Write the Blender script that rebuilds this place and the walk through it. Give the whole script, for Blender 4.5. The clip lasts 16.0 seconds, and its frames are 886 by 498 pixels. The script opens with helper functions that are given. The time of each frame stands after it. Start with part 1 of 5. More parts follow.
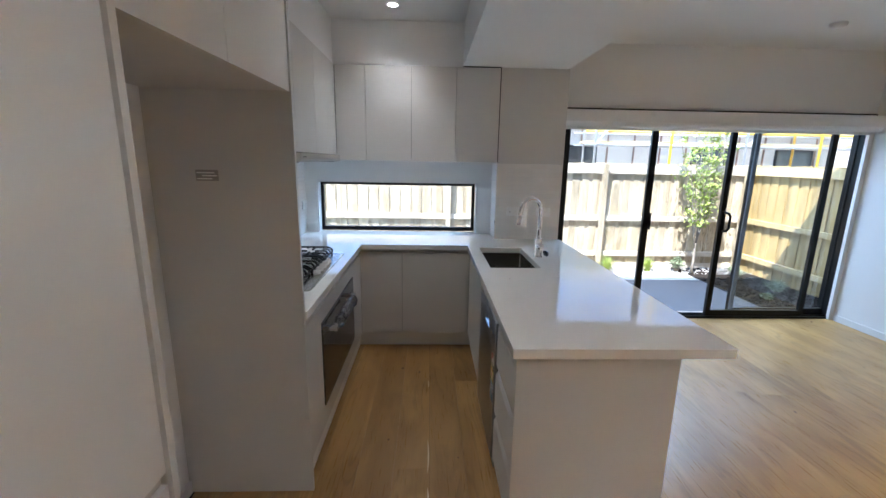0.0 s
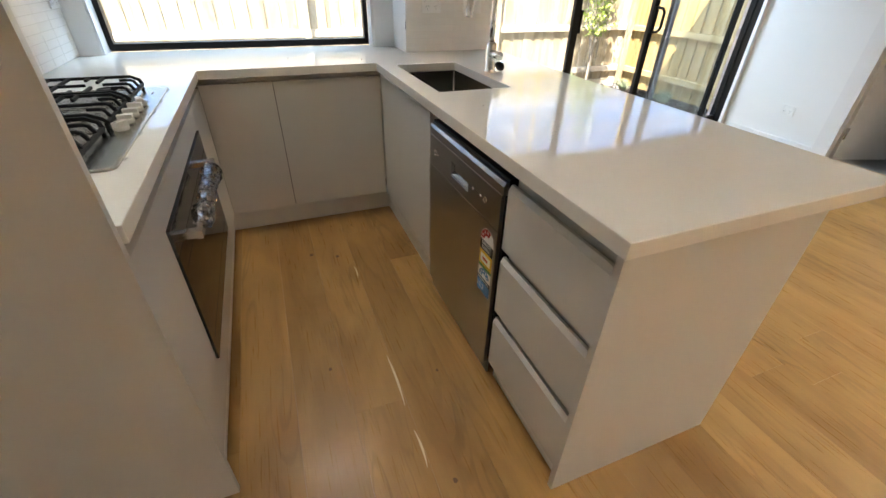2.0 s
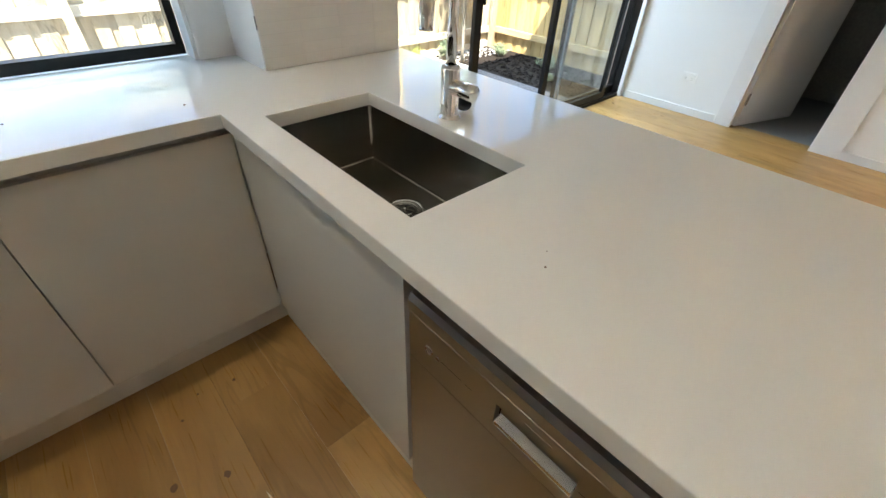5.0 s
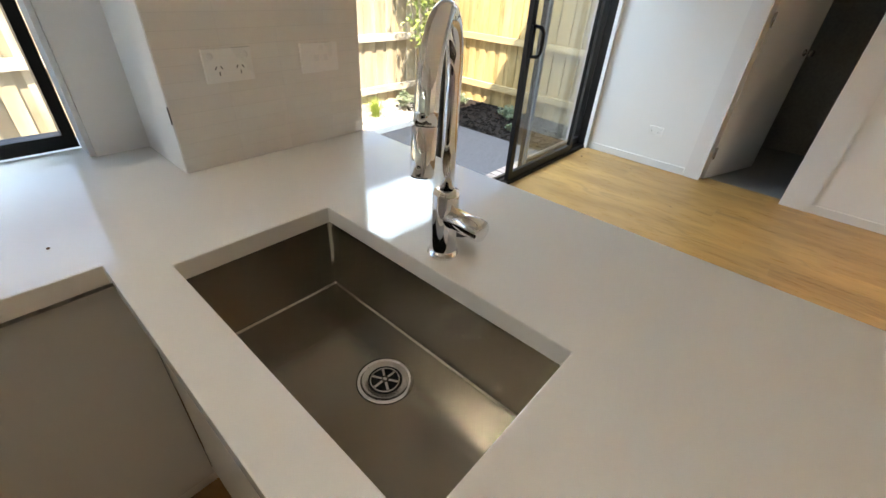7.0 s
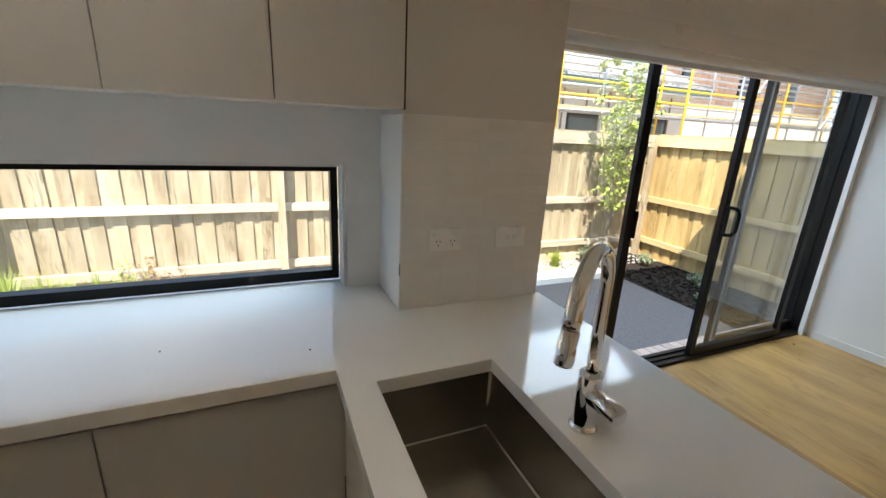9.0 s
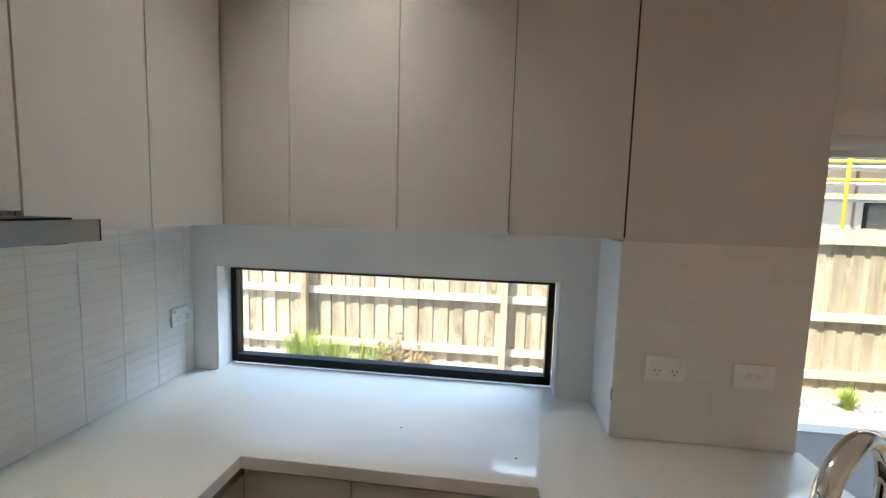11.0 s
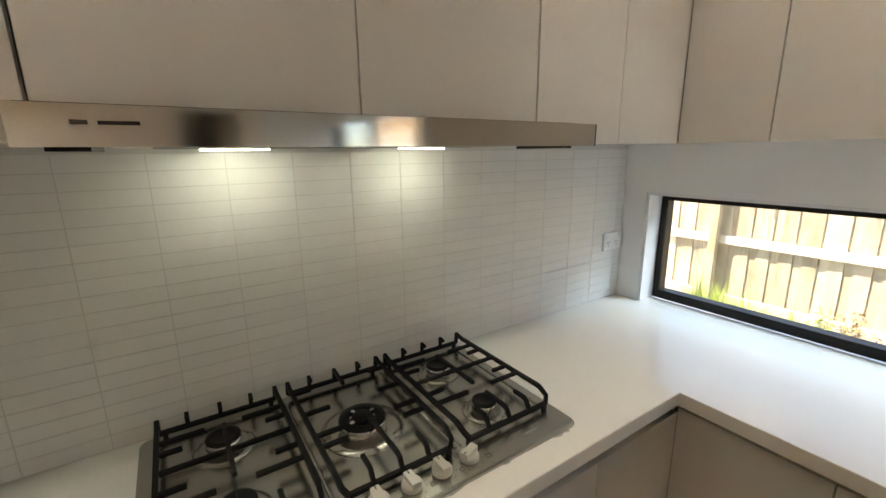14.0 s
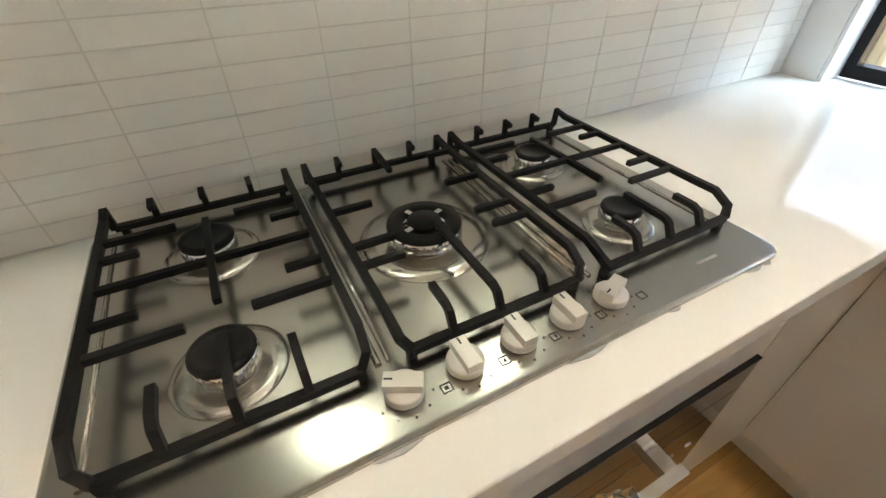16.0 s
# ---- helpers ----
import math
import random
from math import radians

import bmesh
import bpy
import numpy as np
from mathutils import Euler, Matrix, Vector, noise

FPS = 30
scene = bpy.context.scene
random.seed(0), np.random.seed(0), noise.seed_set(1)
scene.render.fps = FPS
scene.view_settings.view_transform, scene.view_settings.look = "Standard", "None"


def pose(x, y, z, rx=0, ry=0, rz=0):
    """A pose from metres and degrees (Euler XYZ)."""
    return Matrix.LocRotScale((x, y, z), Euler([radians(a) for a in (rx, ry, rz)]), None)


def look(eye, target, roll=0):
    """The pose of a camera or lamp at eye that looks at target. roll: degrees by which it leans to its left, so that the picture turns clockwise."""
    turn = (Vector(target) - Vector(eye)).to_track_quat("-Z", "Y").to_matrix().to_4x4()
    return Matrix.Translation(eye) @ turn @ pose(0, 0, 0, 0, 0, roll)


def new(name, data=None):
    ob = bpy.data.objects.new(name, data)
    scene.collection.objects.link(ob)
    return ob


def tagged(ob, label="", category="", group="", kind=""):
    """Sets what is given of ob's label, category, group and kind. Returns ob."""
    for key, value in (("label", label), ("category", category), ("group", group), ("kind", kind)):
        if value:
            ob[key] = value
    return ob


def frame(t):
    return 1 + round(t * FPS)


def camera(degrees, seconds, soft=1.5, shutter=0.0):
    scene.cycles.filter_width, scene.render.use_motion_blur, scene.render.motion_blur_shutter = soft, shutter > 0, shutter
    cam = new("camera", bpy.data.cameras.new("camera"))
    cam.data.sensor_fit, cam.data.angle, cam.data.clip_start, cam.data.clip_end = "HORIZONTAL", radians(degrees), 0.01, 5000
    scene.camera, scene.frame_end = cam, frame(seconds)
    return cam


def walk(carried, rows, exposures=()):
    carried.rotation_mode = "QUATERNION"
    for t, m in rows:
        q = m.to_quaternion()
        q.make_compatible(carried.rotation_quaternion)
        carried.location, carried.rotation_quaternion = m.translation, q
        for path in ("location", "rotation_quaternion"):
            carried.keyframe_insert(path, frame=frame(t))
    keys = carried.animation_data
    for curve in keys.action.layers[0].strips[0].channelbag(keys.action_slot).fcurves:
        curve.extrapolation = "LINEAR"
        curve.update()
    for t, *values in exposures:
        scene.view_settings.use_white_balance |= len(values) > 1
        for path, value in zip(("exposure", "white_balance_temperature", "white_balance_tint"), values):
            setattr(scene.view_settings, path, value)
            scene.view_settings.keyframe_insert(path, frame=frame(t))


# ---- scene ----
cam = camera(93.8, 16.0)
PATH = [
    (0, (-0.111, 0.245, 1.587), (-0.042, 2.199, 1.167), 1.0),
    (0.5, (-0.204, 0.531, 1.498), (0.146, 2.407, 0.9), 0.8),
    (1, (-0.301, 0.774, 1.424), (0.212, 2.52, 0.596), 0.9),
    (1.5, (-0.366, 0.965, 1.371), (0.222, 2.594, 0.371), 1.2),
    (2, (-0.35, 1.178, 1.313), (0.287, 2.72, 0.21), 1.5),
    (2.5, (-0.336, 1.404, 1.27), (0.361, 2.868, 0.099), 1.5),
    (3, (-0.298, 1.604, 1.227), (0.497, 2.994, 0.029), 1.9),
    (3.5, (-0.22, 1.768, 1.197), (0.657, 3.073, -0.039), 1.9),
    (4, (-0.199, 1.903, 1.218), (0.76, 3.13, -0.037), 2.2),
    (4.5, (-0.173, 2.086, 1.297), (0.849, 3.256, 0.037), 2.4),
    (5, (-0.098, 2.305, 1.34), (0.985, 3.439, 0.099), 2.5),
    (5.2, (-0.063, 2.385, 1.362), (1.059, 3.498, 0.136), 3.1),
    (7.3, (0.153, 2.671, 1.387), (1.438, 3.768, 0.317), 3.0),
    (7.5, (0.142, 2.645, 1.407), (1.414, 3.801, 0.385), 2.6),
    (8, (0.121, 2.609, 1.452), (1.297, 3.961, 0.564), 3.0),
    (8.5, (0.096, 2.586, 1.485), (1.079, 4.164, 0.747), 2.7),
    (9, (0.065, 2.534, 1.529), (0.832, 4.295, 0.968), 2.9),
    (9.2, (0.052, 2.515, 1.547), (0.727, 4.332, 1.053), 3.1),
    (11.3, (0.056, 2.402, 1.662), (-0.36, 4.35, 1.489), 1.3),
    (11.5, (0.038, 2.381, 1.67), (-0.501, 4.3, 1.506), 1.1),
    (12, (0.017, 2.359, 1.682), (-0.843, 4.159, 1.53), 0.6),
    (12.5, (-0.017, 2.38, 1.694), (-1.171, 4.007, 1.549), 0.1),
    (13, (-0.057, 2.415, 1.667), (-1.46, 3.831, 1.502), -0.3),
    (13.5, (-0.11, 2.429, 1.612), (-1.682, 3.64, 1.366), -0.6),
    (14, (-0.157, 2.415, 1.556), (-1.789, 3.48, 1.103), -0.7),
    (14.5, (-0.239, 2.415, 1.471), (-1.848, 3.363, 0.755), -1.0),
    (15, (-0.314, 2.45, 1.392), (-1.857, 3.297, 0.442), -1.2),
    (15.5, (-0.439, 2.484, 1.345), (-1.892, 3.256, 0.208), -0.9),
    (16, (-0.532, 2.517, 1.297), (-1.918, 3.242, 0.05), -0.5),
]
EXPOSURE = [(0, 2.48, 5600, 11), (0.5, 2.55, 5900, 11), (1.5, 2.8, 6600, 11), (2.5, 3.08, 6950, 10), (3, 3.2, 6900, 10), (3.5, 3.38, 6800, 8), (4.5, 3.2, 6600, 7), (5, 2.95, 6750, 7), (7.5, 2.55, 7300, 12), (8, 2.4, 7300, 12), (9, 2.0, 7150, 11), (11.5, 2.25, 6550, 9), (12, 2.35, 7050, 11), (12.5, 2.3, 7350, 11), (13, 2.25, 7500, 12), (14, 2.47, 7750, 12), (15, 2.87, 8000, 13), (15.5, 3.1, 7650, 12), (16, 3.25, 7450, 12)]
walk(cam, [(t, look(eye, target, roll)) for t, eye, target, roll in PATH], EXPOSURE)

# ---- world, sun, exposure ----
world = bpy.data.worlds.new("sky")
scene.world = world
world.use_nodes = True
wn = world.node_tree.nodes
sky = wn.new("ShaderNodeTexSky")
sky.sky_type = "NISHITA"
sky.sun_disc = False
sky.sun_elevation = radians(58)
sky.sun_rotation = radians(220)
sky.altitude = 1500
sky.air_density = 0.8
sky.dust_density = 0.0
sky.ozone_density = 4.0
world.node_tree.links.new(sky.outputs[0], wn["Background"].inputs[0])
wn["Background"].inputs[1].default_value = 0.11

SUN_FROM = Vector((-0.36, -0.41, 0.86)).normalized()
sun = new("sun", bpy.data.lights.new("sun", "SUN"))
sun.data.energy = 3.1
sun.data.angle = radians(0.5)
sun.data.color = (1.0, 0.95, 0.87)
sun.matrix_world = look(SUN_FROM * 20, (0, 0, 0))

# added fill lamps for open sky: over the yard beyond the eave, and under the eave above the strip window
def sky_lamp(name, x, y, z, sx, sy, power, aim, colour=(0.80, 0.90, 1.0)):
    lamp = new(name, bpy.data.lights.new(name, "AREA"))
    lamp.data.shape = "RECTANGLE"
    lamp.data.size, lamp.data.size_y = sx, sy
    lamp.data.energy = power
    lamp.data.color = colour
    lamp.matrix_world = look((x, y, z), aim)
    return lamp

sky_lamp("door_sky_fill", 3.2, 6.9, 4.9, 6.0, 3.6, 165, (3.2, 4.6, 0.6), (0.58, 0.78, 1.0))
sky_lamp("window_sky_fill", -0.4, 4.66, 1.94, 1.9, 1.0, 1.3, (-0.4, 3.7, 1.25), (0.40, 0.63, 1.0))

# ---- materials ----
def material(name, base, rough=0.5, metal=0.0, spec=0.5, vary=0.06, scale=6.0, fine=120.0, bump=0.02, rvar=0.06, coat=0.0, per_object=0.0, stretch=None, aniso=0.0):
    """A principled surface with grain at two scales in colour, roughness and relief."""
    m = bpy.data.materials.new(name)
    m.use_nodes = True
    n, l = m.node_tree.nodes, m.node_tree.links
    b = n["Principled BSDF"]
    b.inputs["Metallic"].default_value = metal
    b.inputs["Specular IOR Level"].default_value = spec
    b.inputs["Coat Weight"].default_value = coat
    b.inputs["Anisotropic"].default_value = aniso
    tc = n.new("ShaderNodeTexCoord")
    mp = n.new("ShaderNodeMapping")
    geo = n.new("ShaderNodeNewGeometry")
    l.new(geo.outputs["Position"], mp.inputs[0])
    if stretch:
        mp.inputs["Scale"].default_value = stretch
    big = n.new("ShaderNodeTexNoise")
    big.inputs["Scale"].default_value = scale
    big.inputs["Detail"].default_value = 4
    small = n.new("ShaderNodeTexNoise")
    small.inputs["Scale"].default_value = fine
    small.inputs["Detail"].default_value = 3
    l.new(mp.outputs[0], big.inputs["Vector"])
    l.new(mp.outputs[0], small.inputs["Vector"])
    add = n.new("ShaderNodeMath")
    add.operation = "ADD"
    l.new(big.outputs["Fac"], add.inputs[0])
    l.new(small.outputs["Fac"], add.inputs[1])
    rng = n.new("ShaderNodeMapRange")
    rng.inputs["From Min"].default_value, rng.inputs["From Max"].default_value = 0.5, 1.5
    rng.inputs["To Min"].default_value, rng.inputs["To Max"].default_value = 1 - vary, 1 + vary
    l.new(add.outputs[0], rng.inputs["Value"])
    last = rng.outputs[0]
    if per_object:
        info = n.new("ShaderNodeObjectInfo")
        r2 = n.new("ShaderNodeMapRange")
        r2.inputs["To Min"].default_value, r2.inputs["To Max"].default_value = 1 - per_object, 1 + per_object
        l.new(info.outputs["Random"], r2.inputs["Value"])
        mul = n.new("ShaderNodeMath")
        mul.operation = "MULTIPLY"
        l.new(last, mul.inputs[0])
        l.new(r2.outputs[0], mul.inputs[1])
        last = mul.outputs[0]
    sc = n.new("ShaderNodeVectorMath")
    sc.operation = "SCALE"
    sc.inputs[0].default_value = base
    l.new(last, sc.inputs["Scale"])
    l.new(sc.outputs[0], b.inputs["Base Color"])
    rr = n.new("ShaderNodeMapRange")
    rr.inputs["To Min"].default_value, rr.inputs["To Max"].default_value = max(0.0, rough - rvar), min(1.0, rough + rvar)
    l.new(big.outputs["Fac"], rr.inputs["Value"])
    l.new(rr.outputs[0], b.inputs["Roughness"])
    if bump:
        bp = n.new("ShaderNodeBump")
        bp.inputs["Strength"].default_value = bump
        bp.inputs["Distance"].default_value = 0.01
        l.new(small.outputs["Fac"], bp.inputs["Height"])
        l.new(bp.outputs[0], b.inputs["Normal"])
    return m


def wood(name, dark, light, rough=0.4, axis="y", per_object=0.12, lines=0.22, spec=0.5, size=1.0, rings=64.0, pore=0.035, along=1.5):
    """Boards with long grain: soft tone, thin wavy growth lines and fine pores, shifted from board to board."""
    m = bpy.data.materials.new(name)
    m.use_nodes = True
    n, l = m.node_tree.nodes, m.node_tree.links
    b = n["Principled BSDF"]
    b.inputs["Specular IOR Level"].default_value = spec
    geo = n.new("ShaderNodeNewGeometry")
    info = n.new("ShaderNodeObjectInfo")
    shift = n.new("ShaderNodeVectorMath")
    shift.operation = "SCALE"
    shift.inputs[0].default_value = (37.0, 91.0, 53.0)
    l.new(info.outputs["Random"], shift.inputs["Scale"])
    off = n.new("ShaderNodeVectorMath")
    l.new(geo.outputs["Position"], off.inputs[0])
    l.new(shift.outputs[0], off.inputs[1])

    def noise_at(across, along, detail, distortion=0.0):
        mp = n.new("ShaderNodeMapping")
        mp.inputs["Scale"].default_value = tuple((along if k == axis else across) * size for k in "xyz")
        l.new(off.outputs[0], mp.inputs[0])
        t = n.new("ShaderNodeTexNoise")
        t.inputs["Scale"].default_value = 1.0
        t.inputs["Detail"].default_value = detail
        t.inputs["Distortion"].default_value = distortion
        l.new(mp.outputs[0], t.inputs["Vector"])
        return t.outputs["Fac"]

    def calc(op, a, c):
        t = n.new("ShaderNodeMath")
        t.operation = op
        for k, v in enumerate((a, c)):
            if isinstance(v, float):
                t.inputs[k].default_value = v
            else:
                l.new(v, t.inputs[k])
        return t.outputs[0]

    def spread(v, f0, f1, t0, t1):
        t = n.new("ShaderNodeMapRange")
        for k, q in zip(("From Min", "From Max", "To Min", "To Max"), (f0, f1, t0, t1)):
            t.inputs[k].default_value = q
        l.new(v, t.inputs["Value"])
        return t.outputs[0]

    tone = noise_at(6.0, 1.6, 4, 0.6)
    figure = noise_at(7.0, along, 3, 0.8)
    pores = noise_at(170.0, 5.0, 3)
    ring = spread(calc("SINE", calc("MULTIPLY", figure, rings), 0.0), 0.35, 1.0, 0.0, 1.0)
    where = spread(noise_at(4.5, 1.2, 2), 0.44, 0.66, 0.05, 1.0)
    dark_lines = calc("MULTIPLY", calc("MULTIPLY", ring, where), lines)
    shade = calc("SUBTRACT", calc("ADD", 1.0, spread(pores, 0.3, 0.7, -pore, pore)), dark_lines)
    shade = calc("MULTIPLY", shade, spread(info.outputs["Random"], 0.0, 1.0, 1 - per_object, 1 + per_object))
    ramp = n.new("ShaderNodeValToRGB")
    ramp.color_ramp.elements[0].position, ramp.color_ramp.elements[1].position = 0.30, 0.70
    ramp.color_ramp.elements[0].color, ramp.color_ramp.elements[1].color = (*dark, 1), (*light, 1)
    l.new(calc("ADD", tone, spread(info.outputs["Random"], 0.0, 1.0, -0.05, 0.05)), ramp.inputs[0])
    sc = n.new("ShaderNodeVectorMath")
    sc.operation = "SCALE"
    l.new(ramp.outputs[0], sc.inputs[0])
    l.new(shade, sc.inputs["Scale"])
    l.new(sc.outputs[0], b.inputs["Base Color"])
    l.new(spread(pores, 0.3, 0.7, rough - 0.05, rough + 0.07), b.inputs["Roughness"])
    bp = n.new("ShaderNodeBump")
    bp.inputs["Strength"].default_value = 0.12
    bp.inputs["Distance"].default_value = 0.002
    l.new(shade, bp.inputs["Height"])
    l.new(bp.outputs[0], b.inputs["Normal"])
    return m


def glow(name, colour, strength):
    m = bpy.data.materials.new(name)
    m.use_nodes = True
    b = m.node_tree.nodes["Principled BSDF"]
    b.inputs["Base Color"].default_value = (0.8, 0.8, 0.8, 1)
    b.inputs["Emission Color"].default_value = (*colour, 1)
    b.inputs["Emission Strength"].default_value = strength
    return m


def glass(name, tint=(0.95, 0.97, 0.96), rough=0.0):
    m = bpy.data.materials.new(name)
    m.use_nodes = True
    b = m.node_tree.nodes["Principled BSDF"]
    b.inputs["Base Color"].default_value = (*tint, 1)
    b.inputs["Transmission Weight"].default_value = 1.0
    b.inputs["Roughness"].default_value = rough
    b.inputs["IOR"].default_value = 1.45
    return m


PAINT = material("white_wall_paint", (0.85, 0.85, 0.845), 0.55, vary=0.02, scale=1.5, fine=300, bump=0.03)
CEIL = material("white_ceiling_paint", (0.82, 0.82, 0.81), 0.8, vary=0.02, scale=1.2, fine=220, bump=0.03)
TRIM = material("white_gloss_trim", (0.80, 0.80, 0.80), 0.3, vary=0.02, fine=60, bump=0.01)
LAMINATE = material("off_white_satin_laminate", (0.64, 0.627, 0.60), 0.36, vary=0.015, scale=2, fine=900, bump=0.02, rvar=0.03)
CARCASS = material("white_carcass", (0.62, 0.61, 0.59), 0.5, vary=0.02)
KICK = material("white_kickboard_laminate", (0.82, 0.81, 0.79), 0.4, vary=0.015, scale=2, fine=600, bump=0.02)
# near-black colour that paints the shade seen through door gaps
GAP_SHADE = material("dark_gap_shade", (0.10, 0.098, 0.095), 0.6, vary=0.05)
HOODSTEEL = material("polished_hood_steel", (0.60, 0.585, 0.555), 0.085, metal=1.0, vary=0.03, scale=3, fine=300, bump=0.0, rvar=0.02, aniso=0.5)
FILTERMETAL = material("pale_filter_metal", (0.72, 0.70, 0.66), 0.5, metal=0.15, vary=0.03, fine=300, bump=0.01)
CHANNEL = material("grey_finger_channel", (0.50, 0.485, 0.46), 0.45, vary=0.03)
STONE = material("white_quartz_stone", (0.81, 0.795, 0.755), 0.064, spec=0.40, vary=0.03, scale=3, fine=700, bump=0.001, rvar=0.02)
TILE = material("white_gloss_ceramic", (0.78, 0.765, 0.735), 0.30, vary=0.02, scale=14, fine=45, bump=0.03, per_object=0.02)
GROUT = material("pale_grout", (0.66, 0.645, 0.615), 0.85, vary=0.05, fine=400, bump=0.1)
STEEL = material("brushed_stainless_steel", (0.56, 0.545, 0.52), 0.17, metal=1.0, vary=0.04, scale=3, fine=300, bump=0.003, stretch=(1, 1, 30), aniso=0.4)
HOBSTEEL = material("satin_stainless_hob_plate", (0.47, 0.45, 0.41), 0.24, metal=1.0, vary=0.02, scale=2, fine=260, bump=0.003, stretch=(12, 1, 1), aniso=0.4)
SINKSTEEL = material("brushed_sink_steel", (0.36, 0.335, 0.29), 0.24, metal=1.0, vary=0.02, scale=2, fine=240, bump=0.003, stretch=(1, 8, 1), aniso=0.4)
DWSTEEL = material("dark_brushed_steel", (0.395, 0.40, 0.41), 0.30, metal=1.0, vary=0.02, scale=2, fine=300, bump=0.003, stretch=(1, 1, 12), aniso=0.4)
CHROME = material("polished_chrome", (0.82, 0.82, 0.82), 0.04, metal=1.0, vary=0.01, bump=0, rvar=0.02)
BLACK = material("black_powder_coat", (0.009, 0.008, 0.008), 0.32, spec=0.18, vary=0.1, fine=500, bump=0.03)
IRON = material("matt_black_cast_iron", (0.010, 0.009, 0.009), 0.55, spec=0.16, vary=0.15, fine=350, bump=0.12)
DARK = material("dark_void_plastic", (0.012, 0.012, 0.012), 0.5, spec=0.2, vary=0.05)
OVENGLASS = material("black_oven_glass", (0.012, 0.010, 0.009), 0.06, vary=0.05, bump=0, rvar=0.02, spec=0.3)
OVENBAND = material("dark_grey_oven_band", (0.045, 0.043, 0.042), 0.12, vary=0.05, bump=0, rvar=0.02)
KNOB = material("cream_metallic_knob", (0.58, 0.55, 0.50), 0.36, metal=0.3, vary=0.02, fine=300)
PLASTIC = material("white_switch_plastic", (0.87, 0.87, 0.86), 0.28, vary=0.01, bump=0)
GREYLABEL = material("grey_printed_label", (0.34, 0.33, 0.31), 0.5, vary=0.08)
ALUCHAN = material("grey_screen_stile", (0.16, 0.17, 0.18), 0.4, vary=0.05)
GLASS = glass("clear_window_glass")
FILM = material("greyish_protective_film", (0.45, 0.45, 0.44), 0.15, vary=0.2, scale=90, fine=400, bump=0.1)
WRAP = glass("crinkled_clear_film", (0.97, 0.97, 0.97), 0.08)
OAK = wood("pale_oak_floorboard", (0.275, 0.147, 0.045), (0.425, 0.250, 0.086), 0.31, "y", 0.05, 0.24, rings=46.0, pore=0.03, along=0.95)
PINE_OLD = wood("weathered_pine_paling", (0.38, 0.305, 0.20), (0.60, 0.52, 0.385), 0.75, "z", 0.14, 0.45, 0.2)
PINE_NEW = wood("fresh_treated_pine_paling", (0.38, 0.265, 0.11), (0.55, 0.40, 0.185), 0.7, "z", 0.12, 0.25, 0.2)
RAIL_OLD = wood("weathered_pine_rail", (0.52, 0.45, 0.35), (0.68, 0.60, 0.49), 0.75, "x", 0.1, 0.2, 0.2)
RAIL_NEW = wood("fresh_pine_rail", (0.52, 0.38, 0.18), (0.68, 0.52, 0.28), 0.7, "y", 0.08, 0.2, 0.2)
CONCRETE = material("grey_cement_render", (0.30, 0.295, 0.28), 0.55, vary=0.3, scale=2.5, fine=40, bump=0.05)
BATHFLOOR = material("grey_cement_floor", (0.30, 0.31, 0.31), 0.45, vary=0.15, scale=3, fine=50, bump=0.03)
AGGREGATE = material("dark_exposed_aggregate", (0.112, 0.104, 0.107), 0.75, vary=0.7, scale=40, fine=170, bump=0.5)
EDGE = material("pale_concrete_edge", (0.46, 0.44, 0.41), 0.8, vary=0.12, scale=8, fine=120, bump=0.2)
BRICK = material("pale_pink_brick", (0.50, 0.38, 0.32), 0.85, vary=0.16, scale=20, fine=160, bump=0.3, per_object=0.16)
MORTAR = material("pale_mortar", (0.55, 0.52, 0.48), 0.9, vary=0.08, fine=200, bump=0.2)
SOIL = material("sandy_gravel_ground", (0.36, 0.32, 0.27), 0.9, vary=0.3, scale=5, fine=90, bump=0.6)
MULCH = material("dark_bark_mulch", (0.022, 0.017, 0.014), 0.95, spec=0.1, vary=0.5, scale=30, fine=120, bump=0.5, per_object=0.3)
LEAF = material("bright_green_leaf", (0.30, 0.37, 0.07), 0.5, vary=0.35, scale=25, fine=60, bump=0.0)
LEAF_GREY = material("silver_green_leaf", (0.24, 0.29, 0.17), 0.6, vary=0.3, scale=25, fine=60, bump=0.0)
LEAF_RED = material("bronze_leaf", (0.33, 0.21, 0.08), 0.55, vary=0.35, scale=25, fine=60, bump=0.0)
BARK = material("pale_grey_bark", (0.30, 0.26, 0.21), 0.85, vary=0.2, scale=20, fine=120, bump=0.3)
RENDERED = material("cream_render", (0.66, 0.61, 0.53), 0.85, vary=0.06, scale=1.2, fine=60, bump=0.1)
ROOFTILE = material("pale_metal_roof", (0.62, 0.62, 0.61), 0.5, vary=0.08, scale=2, fine=30, bump=0.1)
GUTTER = material("teal_steel_gutter", (0.10, 0.19, 0.19), 0.45, vary=0.06)
CLADDING = material("brown_timber_cladding", (0.27, 0.17, 0.115), 0.7, vary=0.2, scale=3, fine=40, bump=0.2, per_object=0.2)
GALV = material("galvanised_tube", (0.50, 0.50, 0.50), 0.4, metal=0.8, vary=0.1)
YELLOW = material("yellow_scaffold_paint", (0.72, 0.42, 0.03), 0.45, vary=0.08)
WHITE_INK = material("white_sticker_paper", (0.78, 0.78, 0.77), 0.4, vary=0.02, bump=0)
RED_INK = material("red_sticker_ink", (0.50, 0.03, 0.03), 0.4, vary=0.02, bump=0)
BLACK_INK = material("black_sticker_ink", (0.02, 0.02, 0.02), 0.4, vary=0.02, bump=0)
